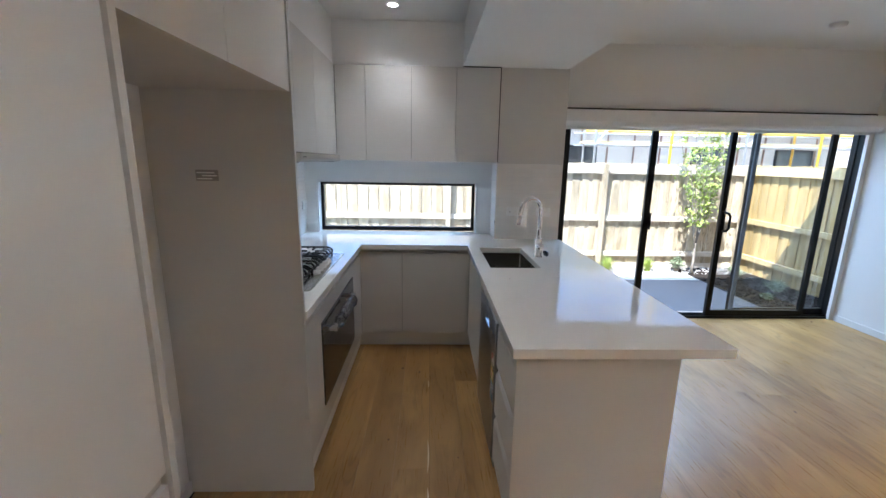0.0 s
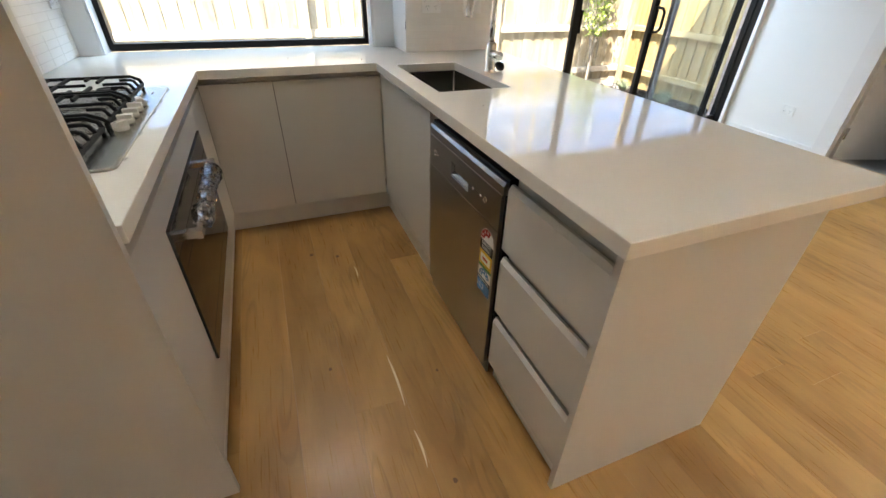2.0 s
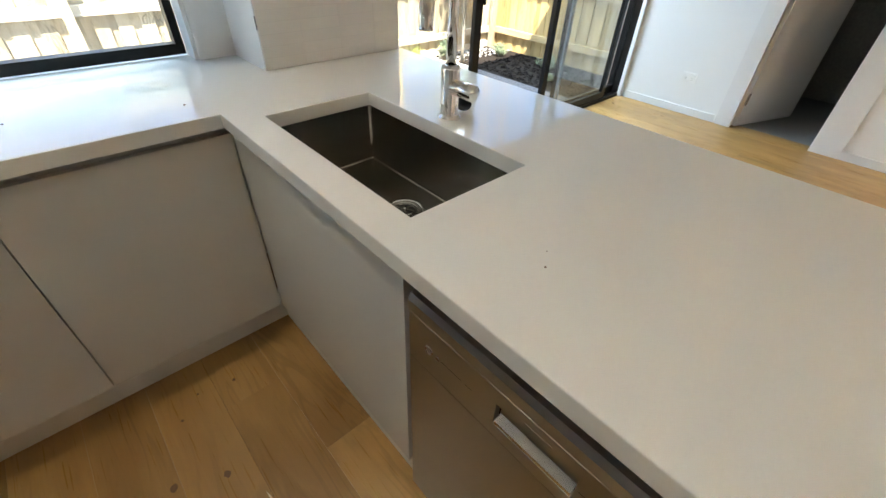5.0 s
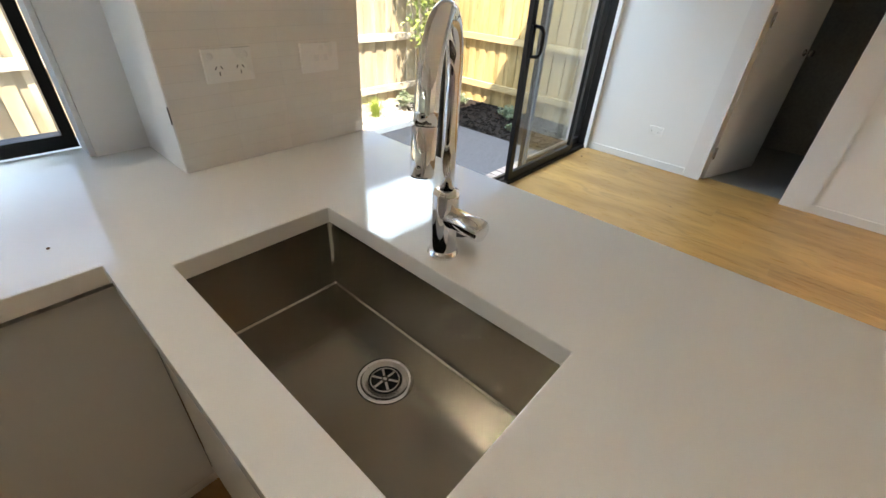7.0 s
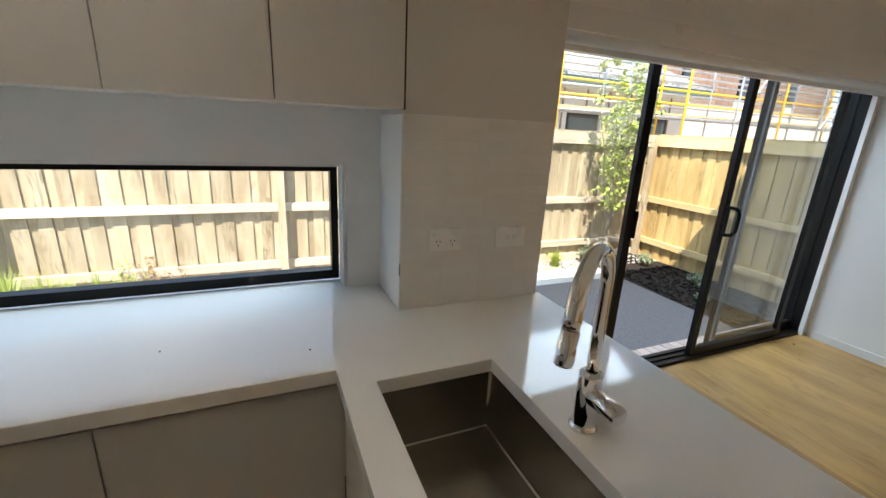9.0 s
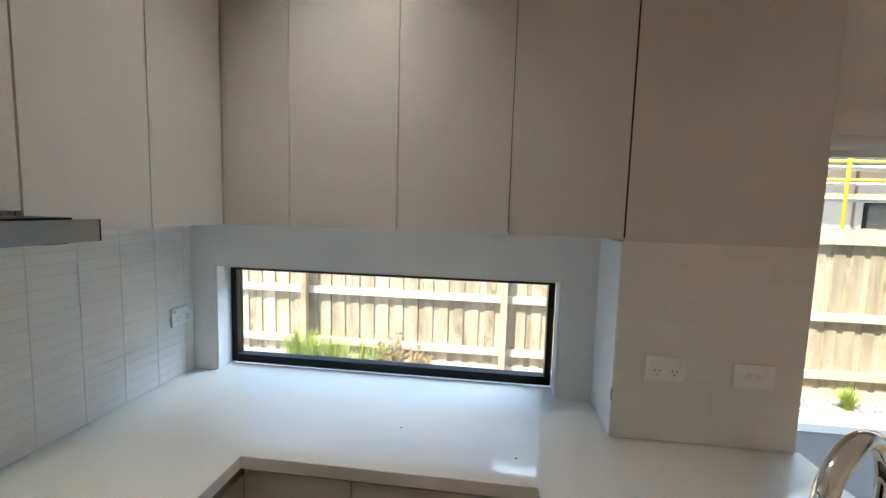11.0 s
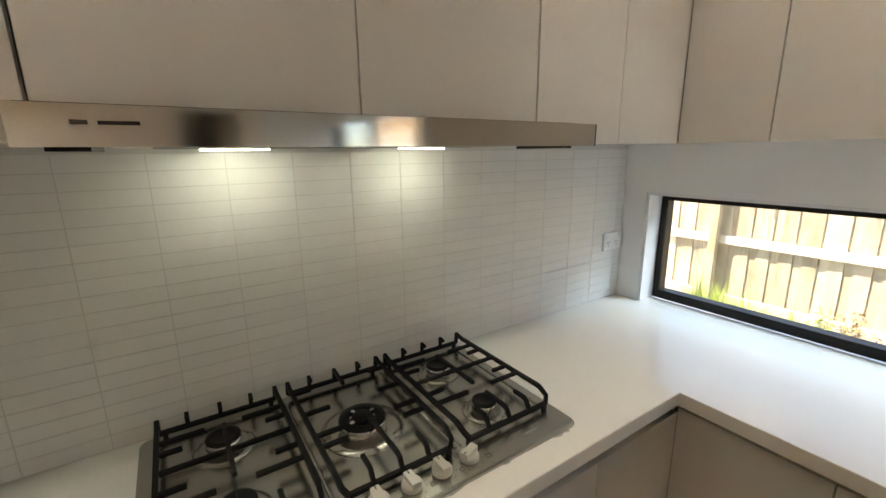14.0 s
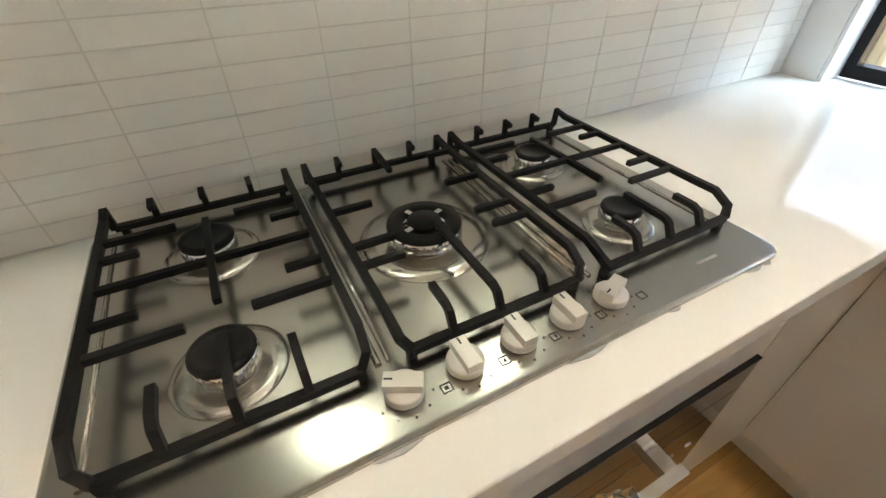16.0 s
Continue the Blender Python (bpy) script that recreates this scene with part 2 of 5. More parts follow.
YEL_INK = material("yellow_sticker_ink", (0.72, 0.46, 0.03), 0.4, vary=0.02, bump=0)
GREEN_INK = material("green_sticker_ink", (0.08, 0.25, 0.06), 0.4, vary=0.02, bump=0)
BLUE_INK = material("blue_sticker_ink", (0.04, 0.19, 0.42), 0.4, vary=0.02, bump=0)
KNOTWOOD = material("dark_knot_wood", (0.13, 0.065, 0.028), 0.4, vary=0.3, scale=150, fine=400)
FILLER = material("pale_joint_filler", (0.72, 0.62, 0.44), 0.4, vary=0.05)
LED = glow("cool_white_led", (0.87, 1.0, 0.90), 5.2)
LAMP = glow("white_downlight_lens", (1.0, 0.94, 0.86), 195.0)
# strong lens of the unseen living room downlights, added to brighten that side
LAMP_FILL = glow("fill_downlight_lens", (1.0, 0.95, 0.88), 560.0)
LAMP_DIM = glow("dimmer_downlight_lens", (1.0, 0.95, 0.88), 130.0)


# ---- building helpers ----
def add_box(bm, x0, x1, y0, y1, z0, z1, m=None):
    vs = [bm.verts.new(p if m is None else m @ Vector(p)) for p in
          ((x0, y0, z0), (x1, y0, z0), (x1, y1, z0), (x0, y1, z0), (x0, y0, z1), (x1, y0, z1), (x1, y1, z1), (x0, y1, z1))]
    for f in ((0, 3, 2, 1), (4, 5, 6, 7), (0, 1, 5, 4), (1, 2, 6, 5), (2, 3, 7, 6), (3, 0, 4, 7)):
        bm.faces.new([vs[i] for i in f])
    return bm


def boxes(*spans):
    bm = bmesh.new()
    for s in spans:
        add_box(bm, *s)
    return bm


def bevel(bm, width=0.002, segments=2, angle=30):
    edges = [e for e in bm.edges if len(e.link_faces) == 2 and e.calc_face_angle(0) > radians(angle)]
    bmesh.ops.bevel(bm, geom=edges, offset=width, segments=segments, affect="EDGES", profile=0.5, clamp_overlap=True)
    return bm


def rbox(x0, x1, y0, y1, z0, z1, r=0.002, segments=2):
    return bevel(boxes((x0, x1, y0, y1, z0, z1)), r, segments)


def add_cyl(bm, a, b, r0, r1=None, n=20, caps=True):
    """A tapered rod from a to b."""
    r1 = r0 if r1 is None else r1
    a, b = Vector(a), Vector(b)
    q = (b - a).to_track_quat("Z", "Y").to_matrix()
    rings = []
    for p, r in ((a, r0), (b, r1)):
        rings.append([bm.verts.new(p + q @ Vector((r * math.cos(2 * math.pi * i / n), r * math.sin(2 * math.pi * i / n), 0))) for i in range(n)])
    for i in range(n):
        f = bm.faces.new((rings[0][i], rings[0][(i + 1) % n], rings[1][(i + 1) % n], rings[1][i]))
        f.smooth = n > 8
    if caps:
        bm.faces.new(rings[0][::-1])
        bm.faces.new(rings[1])
    return bm


def add_lathe(bm, profile, centre=(0, 0, 0), n=40, axis=None):
    """A turned shape: (radius, height) pairs round the z axis, or round axis (a rotation matrix)."""
    c, q = Vector(centre), axis or Matrix.Identity(3)
    rings = []
    for r, z in profile:
        if r < 1e-6:
            rings.append([bm.verts.new(c + q @ Vector((0, 0, z)))])
        else:
            rings.append([bm.verts.new(c + q @ Vector((r * math.cos(2 * math.pi * i / n), r * math.sin(2 * math.pi * i / n), z))) for i in range(n)])
    for a, b in zip(rings, rings[1:]):
        for i in range(n):
            j = (i + 1) % n
            if len(a) == 1 and len(b) == 1:
                continue
            if len(a) == 1:
                f = bm.faces.new((a[0], b[j], b[i]))
            elif len(b) == 1:
                f = bm.faces.new((a[i], a[j], b[0]))
            else:
                f = bm.faces.new((a[i], a[j], b[j], b[i]))
            f.smooth = True
    return bm


def add_tube(bm, points, r, n=16, square=False, radii=None):
    """A bar swept along points; square bars keep their corners."""
    pts = [Vector(p) for p in points]
    rings, k = [], 4 if square else n
    up = None
    for i, p in enumerate(pts):
        d = (pts[min(i + 1, len(pts) - 1)] - pts[max(i - 1, 0)]).normalized()
        if up is None:
            up = Vector((0, 0, 1)) if abs(d.z) < 0.9 else Vector((1, 0, 0))
        side = d.cross(up).normalized()
        upn = side.cross(d).normalized()
        up = upn
        rad = radii[i] if radii else r
        ring = []
        for j in range(k):
            a = 2 * math.pi * (j + (0.5 if square else 0)) / k
            s = rad * (1.414 if square else 1)
            ring.append(bm.verts.new(p + side * s * math.cos(a) + upn * s * math.sin(a)))
        rings.append(ring)
    for a, b in zip(rings, rings[1:]):
        for j in range(k):
            f = bm.faces.new((a[j], a[(j + 1) % k], b[(j + 1) % k], b[j]))
            f.smooth = not square
    bm.faces.new(rings[0][::-1])
    bm.faces.new(rings[-1])
    return bm


def prism(points, low, high):
    """A thin plate: its outline at low and at high, both lists of places."""
    bm = bmesh.new()
    a, b = [bm.verts.new(low(p)) for p in points], [bm.verts.new(high(p)) for p in points]
    bm.faces.new(a[::-1])
    bm.faces.new(b)
    for i in range(len(points)):
        j = (i + 1) % len(points)
        bm.faces.new((a[i], a[j], b[j], b[i]))
    return bm


def mesh_of(name, bm, mat):
    bmesh.ops.recalc_face_normals(bm, faces=bm.faces[:])
    me = bpy.data.meshes.new(name)
    bm.to_mesh(me)
    bm.free()
    me.materials.append(mat)
    return me


def solid(name, bm, mat, label="", category="", group="", kind=""):
    return tagged(new(name, mesh_of(name, bm, mat)), label, category, group, kind)


def structure(name, bm, mat, label=""):
    return solid(name, bm, mat, label, "", "", "structure")


def thing(name, at=(0, 0, 0), label="", category="", group=""):
    ob = new(name)
    ob.empty_display_size = 0.05
    ob.matrix_world = Matrix.Translation(at)
    return tagged(ob, label, category, group)


def base_of(ob):
    p = Vector((0, 0, 0))
    while ob:
        p += ob.location
        ob = ob.parent
    return p


def part(name, bm, mat, parent, label=""):
    """Links a bmesh, given in world places, as one mesh under a thing or a part."""
    bmesh.ops.translate(bm, verts=bm.verts[:], vec=-base_of(parent))
    ob = new(name, mesh_of(name, bm, mat))
    ob.parent = parent
    return tagged(ob, label)


def piece(name, me, parent, at, turn=None):
    """One of many alike pieces that share a mesh."""
    ob = new(name, me)
    ob.parent = parent
    ob.location = Vector(at) - base_of(parent)
    if turn:
        ob.rotation_euler = turn
    return ob


def slab(xs, ys, keep, z0, z1):
    """A flat plate of rectangular cells; the cells for which keep is false stay open."""
    bm = bmesh.new()
    got = {}
    def v(i, j, z):
        if (i, j, z) not in got:
            got[i, j, z] = bm.verts.new((xs[i], ys[j], z))
        return got[i, j, z]
    nx, ny = len(xs) - 1, len(ys) - 1
    on = lambda i, j: 0 <= i < nx and 0 <= j < ny and keep((xs[i] + xs[i + 1]) / 2, (ys[j] + ys[j + 1]) / 2)
    for i in range(nx):
        for j in range(ny):
            if not on(i, j):
                continue
            bm.faces.new((v(i, j, z1), v(i + 1, j, z1), v(i + 1, j + 1, z1), v(i, j + 1, z1)))
            bm.faces.new((v(i, j, z0), v(i, j + 1, z0), v(i + 1, j + 1, z0), v(i + 1, j, z0)))
            for di, dj, a, b in ((-1, 0, (i, j + 1), (i, j)), (1, 0, (i + 1, j), (i + 1, j + 1)), (0, -1, (i, j), (i + 1, j)), (0, 1, (i + 1, j + 1), (i, j + 1))):
                if not on(i + di, j + dj):
                    bm.faces.new((v(*a, z0), v(*b, z0), v(*b, z1), v(*a, z1)))
    bmesh.ops.dissolve_limit(bm, angle_limit=0.01, verts=bm.verts[:], edges=bm.edges[:])
    return bm


# ---- the shell of the house ----
CH = 2.64          # ceiling
XL, XR = -1.24, 4.146   # side walls
YK, YB = 4.054, 4.24    # kitchen window wall, living room end wall
YW = 4.212         # outer face of the kitchen wall
YO = 4.42          # outer face
YF = -3.2          # wall behind the walk

# kitchen window wall with the low strip window
structure("wall_kitchen_window", boxes(
    (XL - 0.2, -1.128, YK, YW, -0.1, CH), (0.331, 0.7, YK, YW, -0.1, CH), (0.7, 1.0, YK, YO, -0.1, CH),
    (-1.128, 0.331, YK, YW, -0.1, 0.876), (-1.128, 0.331, YK, YW, 1.387, CH)), PAINT, "white painted kitchen wall round a strip window")
# living room end wall above and beside the sliding door
structure("wall_living_end", boxes(
    (1.0, 1.12, YB, YO, -0.1, CH), (1.12, 4.19, YB, YO, 2.06, CH), (4.19, 4.4, YB, YO, -0.1, CH)), PAINT, "white painted wall round a sliding door")
structure("wall_left", boxes((XL - 0.2, XL, YF, YK, -0.1, CH)), PAINT, "white painted wall behind the cabinets")
structure("wall_back", boxes((XL - 0.2, XR + 0.12, YF - 0.15, YF, -0.1, CH)), PAINT, "plain white wall closing the living room")
DY0, DY1 = 2.60, 3.20
structure("wall_right", boxes(
    (XR, XR + 0.11, YF, DY0 - 0.03, -0.1, CH), (XR, XR + 0.11, DY1 + 0.03, YB, -0.1, CH), (XR, XR + 0.11, DY0 - 0.03, DY1 + 0.03, 2.07, CH)), PAINT, "white painted wall with a doorway")
# first two are the kitchen row; the others are unseen, added as fill
LIGHTS = [(-0.38, 3.44), (-0.38, 2.20), (-0.10, 0.60), (-0.10, -0.60), (-0.10, -1.70), (-0.10, -2.70), (2.10, 1.10), (3.40, 1.10), (1.90, -0.50), (3.30, -0.50), (1.90, -1.70), (3.30, -1.70), (1.90, -2.80), (3.30, -2.80)]
LR = 0.036
cx = sorted({XL - 0.2, XR + 0.12, *(x + d for x, _ in LIGHTS for d in (-LR, LR))})
cy = sorted({YF - 0.15, YO, *(y + d for _, y in LIGHTS for d in (-LR, LR))})
structure("ceiling", slab(cx, cy, lambda x, y: not any(abs(x - a) < LR and abs(y - b) < LR for a, b in LIGHTS), CH, CH + 0.15), CEIL, "white plaster ceiling with round downlights")
structure("ceiling_bulkhead", bevel(boxes((0.152, 1.01, YF, YB, 2.32, CH - 0.002)), 0.003), CEIL, "white dropped plaster bulkhead along the kitchen")
structure("bulkhead_over_left_cabinets", boxes((XL + 0.002, -0.884, 1.05, 3.77, 2.313, CH - 0.002)), PAINT, "white plaster above the wall cabinets")
structure("bulkhead_over_back_cabinets", boxes((XL + 0.002, 0.15, 3.772, YK - 0.002, 2.313, CH - 0.002)), PAINT, "white plaster above the wall cabinets")
# the stub wall beside the sink
structure("wall_nib", bevel(boxes((0.458, 1.018, 3.797, YB - 0.002, 0.92, 1.562)), 0.002), PAINT, "white stub wall at the end of the worktop")
structure("wall_nib_base", boxes((0.46, 1.018, 3.80, YB - 0.002, 0.0, 0.878)), PAINT, "white stub wall below the worktop")
structure("wall_nib_upper", bevel(boxes((0.461, 1.018, 3.787, YB - 0.002, 1.565, 2.319)), 0.002), LAMINATE, "off-white panel above the tiled stub wall")
structure("wall_kitchen_rear_cavity", boxes((XL - 0.2, 1.02, 4.421, 4.43, -0.1, 0.87)), PAINT, "outer face of the kitchen wall")

structure("trim_tile_edge", rbox(0.4583, 1.0178, 3.7848, 3.7874, 1.5612, 1.5648, 0.0008), TRIM, "thin white trim along the top of the tiles")

solid("corner_chip", rbox(0.4560, 0.4582, 3.7890, 3.7925, 1.045, 1.085, 0.0006), DARK, "small dark chip on the tiled corner", "chip")

# eaves and roof above the yard
structure("roof", boxes((XL - 1.5, 6.3, YF - 0.6, 4.76, 2.80, 2.95)), ROOFTILE, "house roof slab with a short eave")
structure("eave_gutter", rbox(XL - 1.5, 6.3, 4.70, 4.82, 2.64, 2.80, 0.01), TRIM, "white gutter at the eave")

# skirtings and architraves
def skirting(name, x0, x1, y0, y1, h=0.075):
    return structure(name, rbox(x0, x1, y0, y1, 0.012, h, 0.004), TRIM, "white painted skirting board")

skirting("baseboard_right_far", XR - 0.014, XR - 0.001, 3.33, 4.20)
skirting("baseboard_right_near", XR - 0.014, XR - 0.001, YF + 0.01, 2.43)
skirting("baseboard_fridge_recess", XL + 0.001, XL + 0.014, 1.06, 1.975)
for nm, y0, y1 in (("architrave_far", DY1 - 0.005, 3.32), ("architrave_near", 2.415, DY0 + 0.005)):
    structure(nm, rbox(XR - 0.02, XR - 0.001, y0, y1, 0.012, 2.14, 0.003), TRIM, "white painted door architrave")
structure("architrave_top", rbox(XR - 0.02, XR - 0.001, DY0 + 0.006, DY1 - 0.006, 2.035, 2.14, 0.003), TRIM, "white painted door architrave")
structure("door_jamb", boxes((XR - 0.018, XR + 0.125, DY1 + 0.001, DY1 + 0.028, 0.0, 2.06), (XR - 0.018, XR + 0.125, DY0 - 0.028, DY0 - 0.001, 0.0, 2.06), (XR - 0.018, XR + 0.125, DY0, DY1, 2.04, 2.066)), TRIM, "white painted door lining")

# the room past the open door
structure("bathroom_floor", boxes((4.24, 6.1, 1.6, 3.9, -0.06, 0.006)), BATHFLOOR, "grey cement bathroom floor")
structure("bathroom_wall_end", boxes((5.75, 5.9, 1.6, 3.9, 0.006, CH)), CONCRETE, "dark grey cement wall")
structure("bathroom_wall_far", boxes((4.257, 5.75, 3.55, 3.7, 0.006, CH)), CONCRETE, "dark grey cement wall")
structure("bathroom_wall_near", boxes((4.257, 5.75, 1.6, 1.75, 0.006, CH)), CONCRETE, "dark grey cement wall")
structure("bathroom_ceiling", boxes((4.26, 5.9, 1.6, 3.9, CH, CH + 0.1)), CEIL, "white bathroom ceiling")

door = thing("door_1", (4.20, 3.185, 0.012), "white painted flush door standing open", "door")
tagged(door, kind="structure")
ang = math.atan2(-0.245, 0.72)
leaf_m = Matrix.Translation((4.20, 3.185, 0.0)) @ Matrix.Rotation(ang, 4, "Z")
bm = boxes((0.0, 0.76, -0.0175, 0.0175, 0.014, 2.035))
bevel(bm, 0.002)
bmesh.ops.transform(bm, matrix=leaf_m, verts=bm.verts[:])
part("leaf", bm, TRIM, door)
for z in (0.25, 1.23, 1.85):
    bm = bmesh.new()
    add_box(bm, -0.012, 0.004, -0.03, -0.0175, z - 0.045, z + 0.045)
    add_cyl(bm, (-0.008, -0.03, z - 0.05), (-0.008, -0.03, z + 0.05), 0.006, n=12)
    bmesh.ops.transform(bm, matrix=leaf_m, verts=bm.verts[:])
    part("hinge", bm, STEEL, door, "dark steel butt hinge")
bm = bmesh.new()
add_lathe(bm, [(0, 0), (0.026, 0), (0.026, 0.006), (0.010, 0.010), (0.010, 0.035), (0.024, 0.042), (0.027, 0.055), (0.020, 0.066), (0, 0.068)], (0.70, -0.0175, 1.0), axis=Matrix.Rotation(radians(90), 3, "X"))
bmesh.ops.transform(bm, matrix=leaf_m, verts=bm.verts[:])
part("door_knob", bm, STEEL, door, "satin steel knob")


# ---- windows ----
def frame_window(name, x0, x1, z0, z1, y, t=0.045, d=0.05, label=""):
    w = thing(name, ((x0 + x1) / 2, y, z0), label, "window")
    tagged(w, kind="structure")
    bm = boxes((x0, x1, y, y + d, z0, z0 + t * 0.8), (x0, x1, y, y + d, z1 - t * 0.55, z1), (x0, x0 + t * 0.6, y, y + d, z0 + t * 0.8, z1 - t * 0.55), (x1 - t * 0.6, x1, y, y + d, z0 + t * 0.8, z1 - t * 0.55))
    part("window_frame", bm, BLACK, w, "slim black aluminium frame")
    g = part("pane", boxes((x0 + 0.01, x1 - 0.01, y + 0.02, y + 0.026, z0 + 0.01, z1 - 0.01)), GLASS, w, "clear fixed glass")
    g.visible_shadow = False
    return w

frame_window("window_1", -1.116, 0.316, 0.924, 1.376, 4.15, label="low black-framed strip window above the worktop")
structure("window_reveal", boxes((-1.127, -1.117, YK + 0.004, 4.149, 0.921, 1.386), (0.318, 0.330, YK + 0.004, 4.149, 0.921, 1.386), (-1.116, 0.317, YK + 0.004, 4.149, 1.377, 1.386)), TRIM, "white painted window reveal")

slider = thing("sliding_door", (2.65, 4.33, 0.0), "black aluminium three-panel sliding glass door, half open", "sliding door")
tagged(slider, kind="structure")
part("head", rbox(1.13, 4.18, 4.26, 4.40, 1.99, 2.055, 0.003), BLACK, slider)
part("sill", bevel(boxes((1.13, 4.18, 4.25, 4.40, 0.002, 0.022), (1.13, 4.18, 4.252, 4.262, 0.022, 0.034), (1.13, 4.18, 4.305, 4.311, 0.022, 0.034), (1.13, 4.18, 4.355, 4.361, 0.022, 0.034)), 0.001, 1), BLACK, slider, "black aluminium sill track")
for x0, x1 in ((4.118, 4.18), (1.13, 1.19)):
    part("jamb", rbox(x0, x1, 4.26, 4.40, 0.036, 1.988, 0.003), BLACK, slider)

def door_panel(name, x0, x1, y, stile, mat2=None, handle=False):
    p = part(name, boxes((x0, x0 + stile, y, y + 0.035, 0.036, 1.985), (x1 - stile, x1, y, y + 0.035, 0.036, 1.985), (x0 + stile, x1 - stile, y, y + 0.035, 0.036, 0.096), (x0 + stile, x1 - stile, y, y + 0.035, 1.925, 1.985)), BLACK, slider)
    g = part("glass_pane", boxes((x0 + stile - 0.008, x1 - stile + 0.008, y + 0.014, y + 0.020, 0.09, 1.93)), GLASS, p, "clear glass")
    g.visible_shadow = False
    return p

door_panel("fixed_panel", 1.19, 2.125, 4.362, 0.062)
door_panel("fixed_panel", 3.075, 4.152, 4.335, 0.040)
sliding = door_panel("sliding_panel", 2.792, 3.848, 4.268, 0.052)
part("screen_stile", rbox(3.078, 3.117, 4.318, 4.3335, 0.04, 1.985, 0.002), ALUCHAN, slider, "grey flyscreen stile")
bm = bmesh.new()
add_tube(bm, [(2.826, 4.262, 1.125), (2.840, 4.215, 1.118), (2.846, 4.198, 1.09), (2.846, 4.198, 0.975), (2.840, 4.215, 0.945), (2.826, 4.262, 0.938)], 0.012, 10)
add_box(bm, 2.799, 2.839, 4.255, 4.267, 0.93, 1.13)
part("pull_handle", bm, BLACK, sliding, "black D pull handle")
part("latch", rbox(2.126, 2.14, 4.35, 4.375, 0.93, 1.10, 0.002), BLACK, slider, "black latch keeper")
structure("trim_slider_side", rbox(4.10, XR - 0.001, YB - 0.014, YB + 0.018, 0.012, 1.90, 0.002), TRIM, "white timber reveal beside the sliding door")

blind = thing("roller_blind", (2.6, 4.17, 1.9), "white roller blind wound up in its cassette above the door", "blind")
part("cassette", bevel(boxes((1.03, 4.14, 4.115, 4.236, 1.955, 2.056)), 0.010, 3), TRIM, blind)
bm = bmesh.new()
add_cyl(bm, (1.05, 4.165, 1.945), (4.12, 4.165, 1.945), 0.035, n=28)
part("fabric_roll", bm, PAINT, blind, "white blind fabric roll")
part("bottom_bar", rbox(1.06, 4.11, 4.185, 4.21, 1.888, 1.925, 0.004), TRIM, blind)
part("bracket", rbox(4.121, 4.139, 4.13, 4.22, 1.90, 1.963, 0.003), TRIM, blind)
# solid dark strip on the wall, painted in as the shadow line over the cassette
structure("blind_gap_shade", boxes((1.03, 4.14, 4.228, 4.2385, 2.057, 2.083)), DARK, "dark strip painted as the shadow line above the blind")


# ---- kitchen cabinets ----
def door_front(parent, span, axis, face, depth=0.018, name="door", r=0.0015):
    """A flat front: span (a0, a1, z0, z1) along the other axis; axis 'x+' faces +x and so on."""
    a0, a1, z0, z1 = span
    if axis == "x+":
        bm = rbox(face - depth, face, a0, a1, z0, z1, r)
    elif axis == "x-":
        bm = rbox(face, face + depth, a0, a1, z0, z1, r)
    else:
        bm = rbox(a0, a1, face, face + depth, z0, z1, r)
    return part(name, bm, LAMINATE, parent)

G = 0.0016
# tall pantry and fridge surround
pantry = thing("pantry_cabinet", (-0.95, 0.0, 0), "tall off-white laminate pantry cabinet", "cabinet")
part("body", boxes((XL + 0.016, -0.682, -1.2, 1.026, 0.012, 2.60)), CARCASS, pantry)
for y0, y1 in ((-1.2, -0.09), (-0.085, 1.022)):
    door_front(pantry, (y0, y1, 0.93, 2.60), "x+", -0.662)
    door_front(pantry, (y0, y1, 0.155, 0.90), "x+", -0.662)
part("finger_rail", boxes((-0.684, -0.676, -1.2, 1.022, 0.898, 0.932)), CHANNEL, pantry)
fridge = thing("fridge_surround", (-0.95, 1.5, 0), "off-white laminate surround of an empty fridge recess", "cabinet")
part("side_panel", rbox(XL + 0.002, -0.655, 1.028, 1.048, 0.012, 2.60, 0.001), LAMINATE, fridge)
part("side_panel", rbox(XL + 0.002, -0.655, 1.978, 1.997, 0.012, 2.60, 0.001), LAMINATE, fridge)
part("body", boxes((XL + 0.016, -0.682, 1.0495, 1.9765, 1.842, 2.60)), CARCASS, fridge)
door_front(fridge, (1.050, 1.472, 1.838, 2.60), "x+", -0.662)
door_front(fridge, (1.475, 1.976, 1.838, 2.60), "x+", -0.662)
structure("bulkhead_over_tall_cabinets", boxes((XL + 0.002, -0.664, -1.2, 1.9965, 2.602, CH - 0.002)), PAINT, "white plaster strip above the tall cabinets")
lab = thing("paper_label", (-1.0, 1.977, 1.49), "small grey printed label stuck on the fridge panel", "label")
part("sheet", boxes((-1.055, -0.965, 1.9765, 1.9775, 1.488, 1.532)), GREYLABEL, lab)
for k, (a, b) in enumerate(((-1.05, -0.99), (-1.03, -0.97), (-1.05, -0.98))):
    part("print_bar", boxes((a, b, 1.9755, 1.9762, 1.494 + 0.012 * k, 1.499 + 0.012 * k)), PLASTIC, lab)

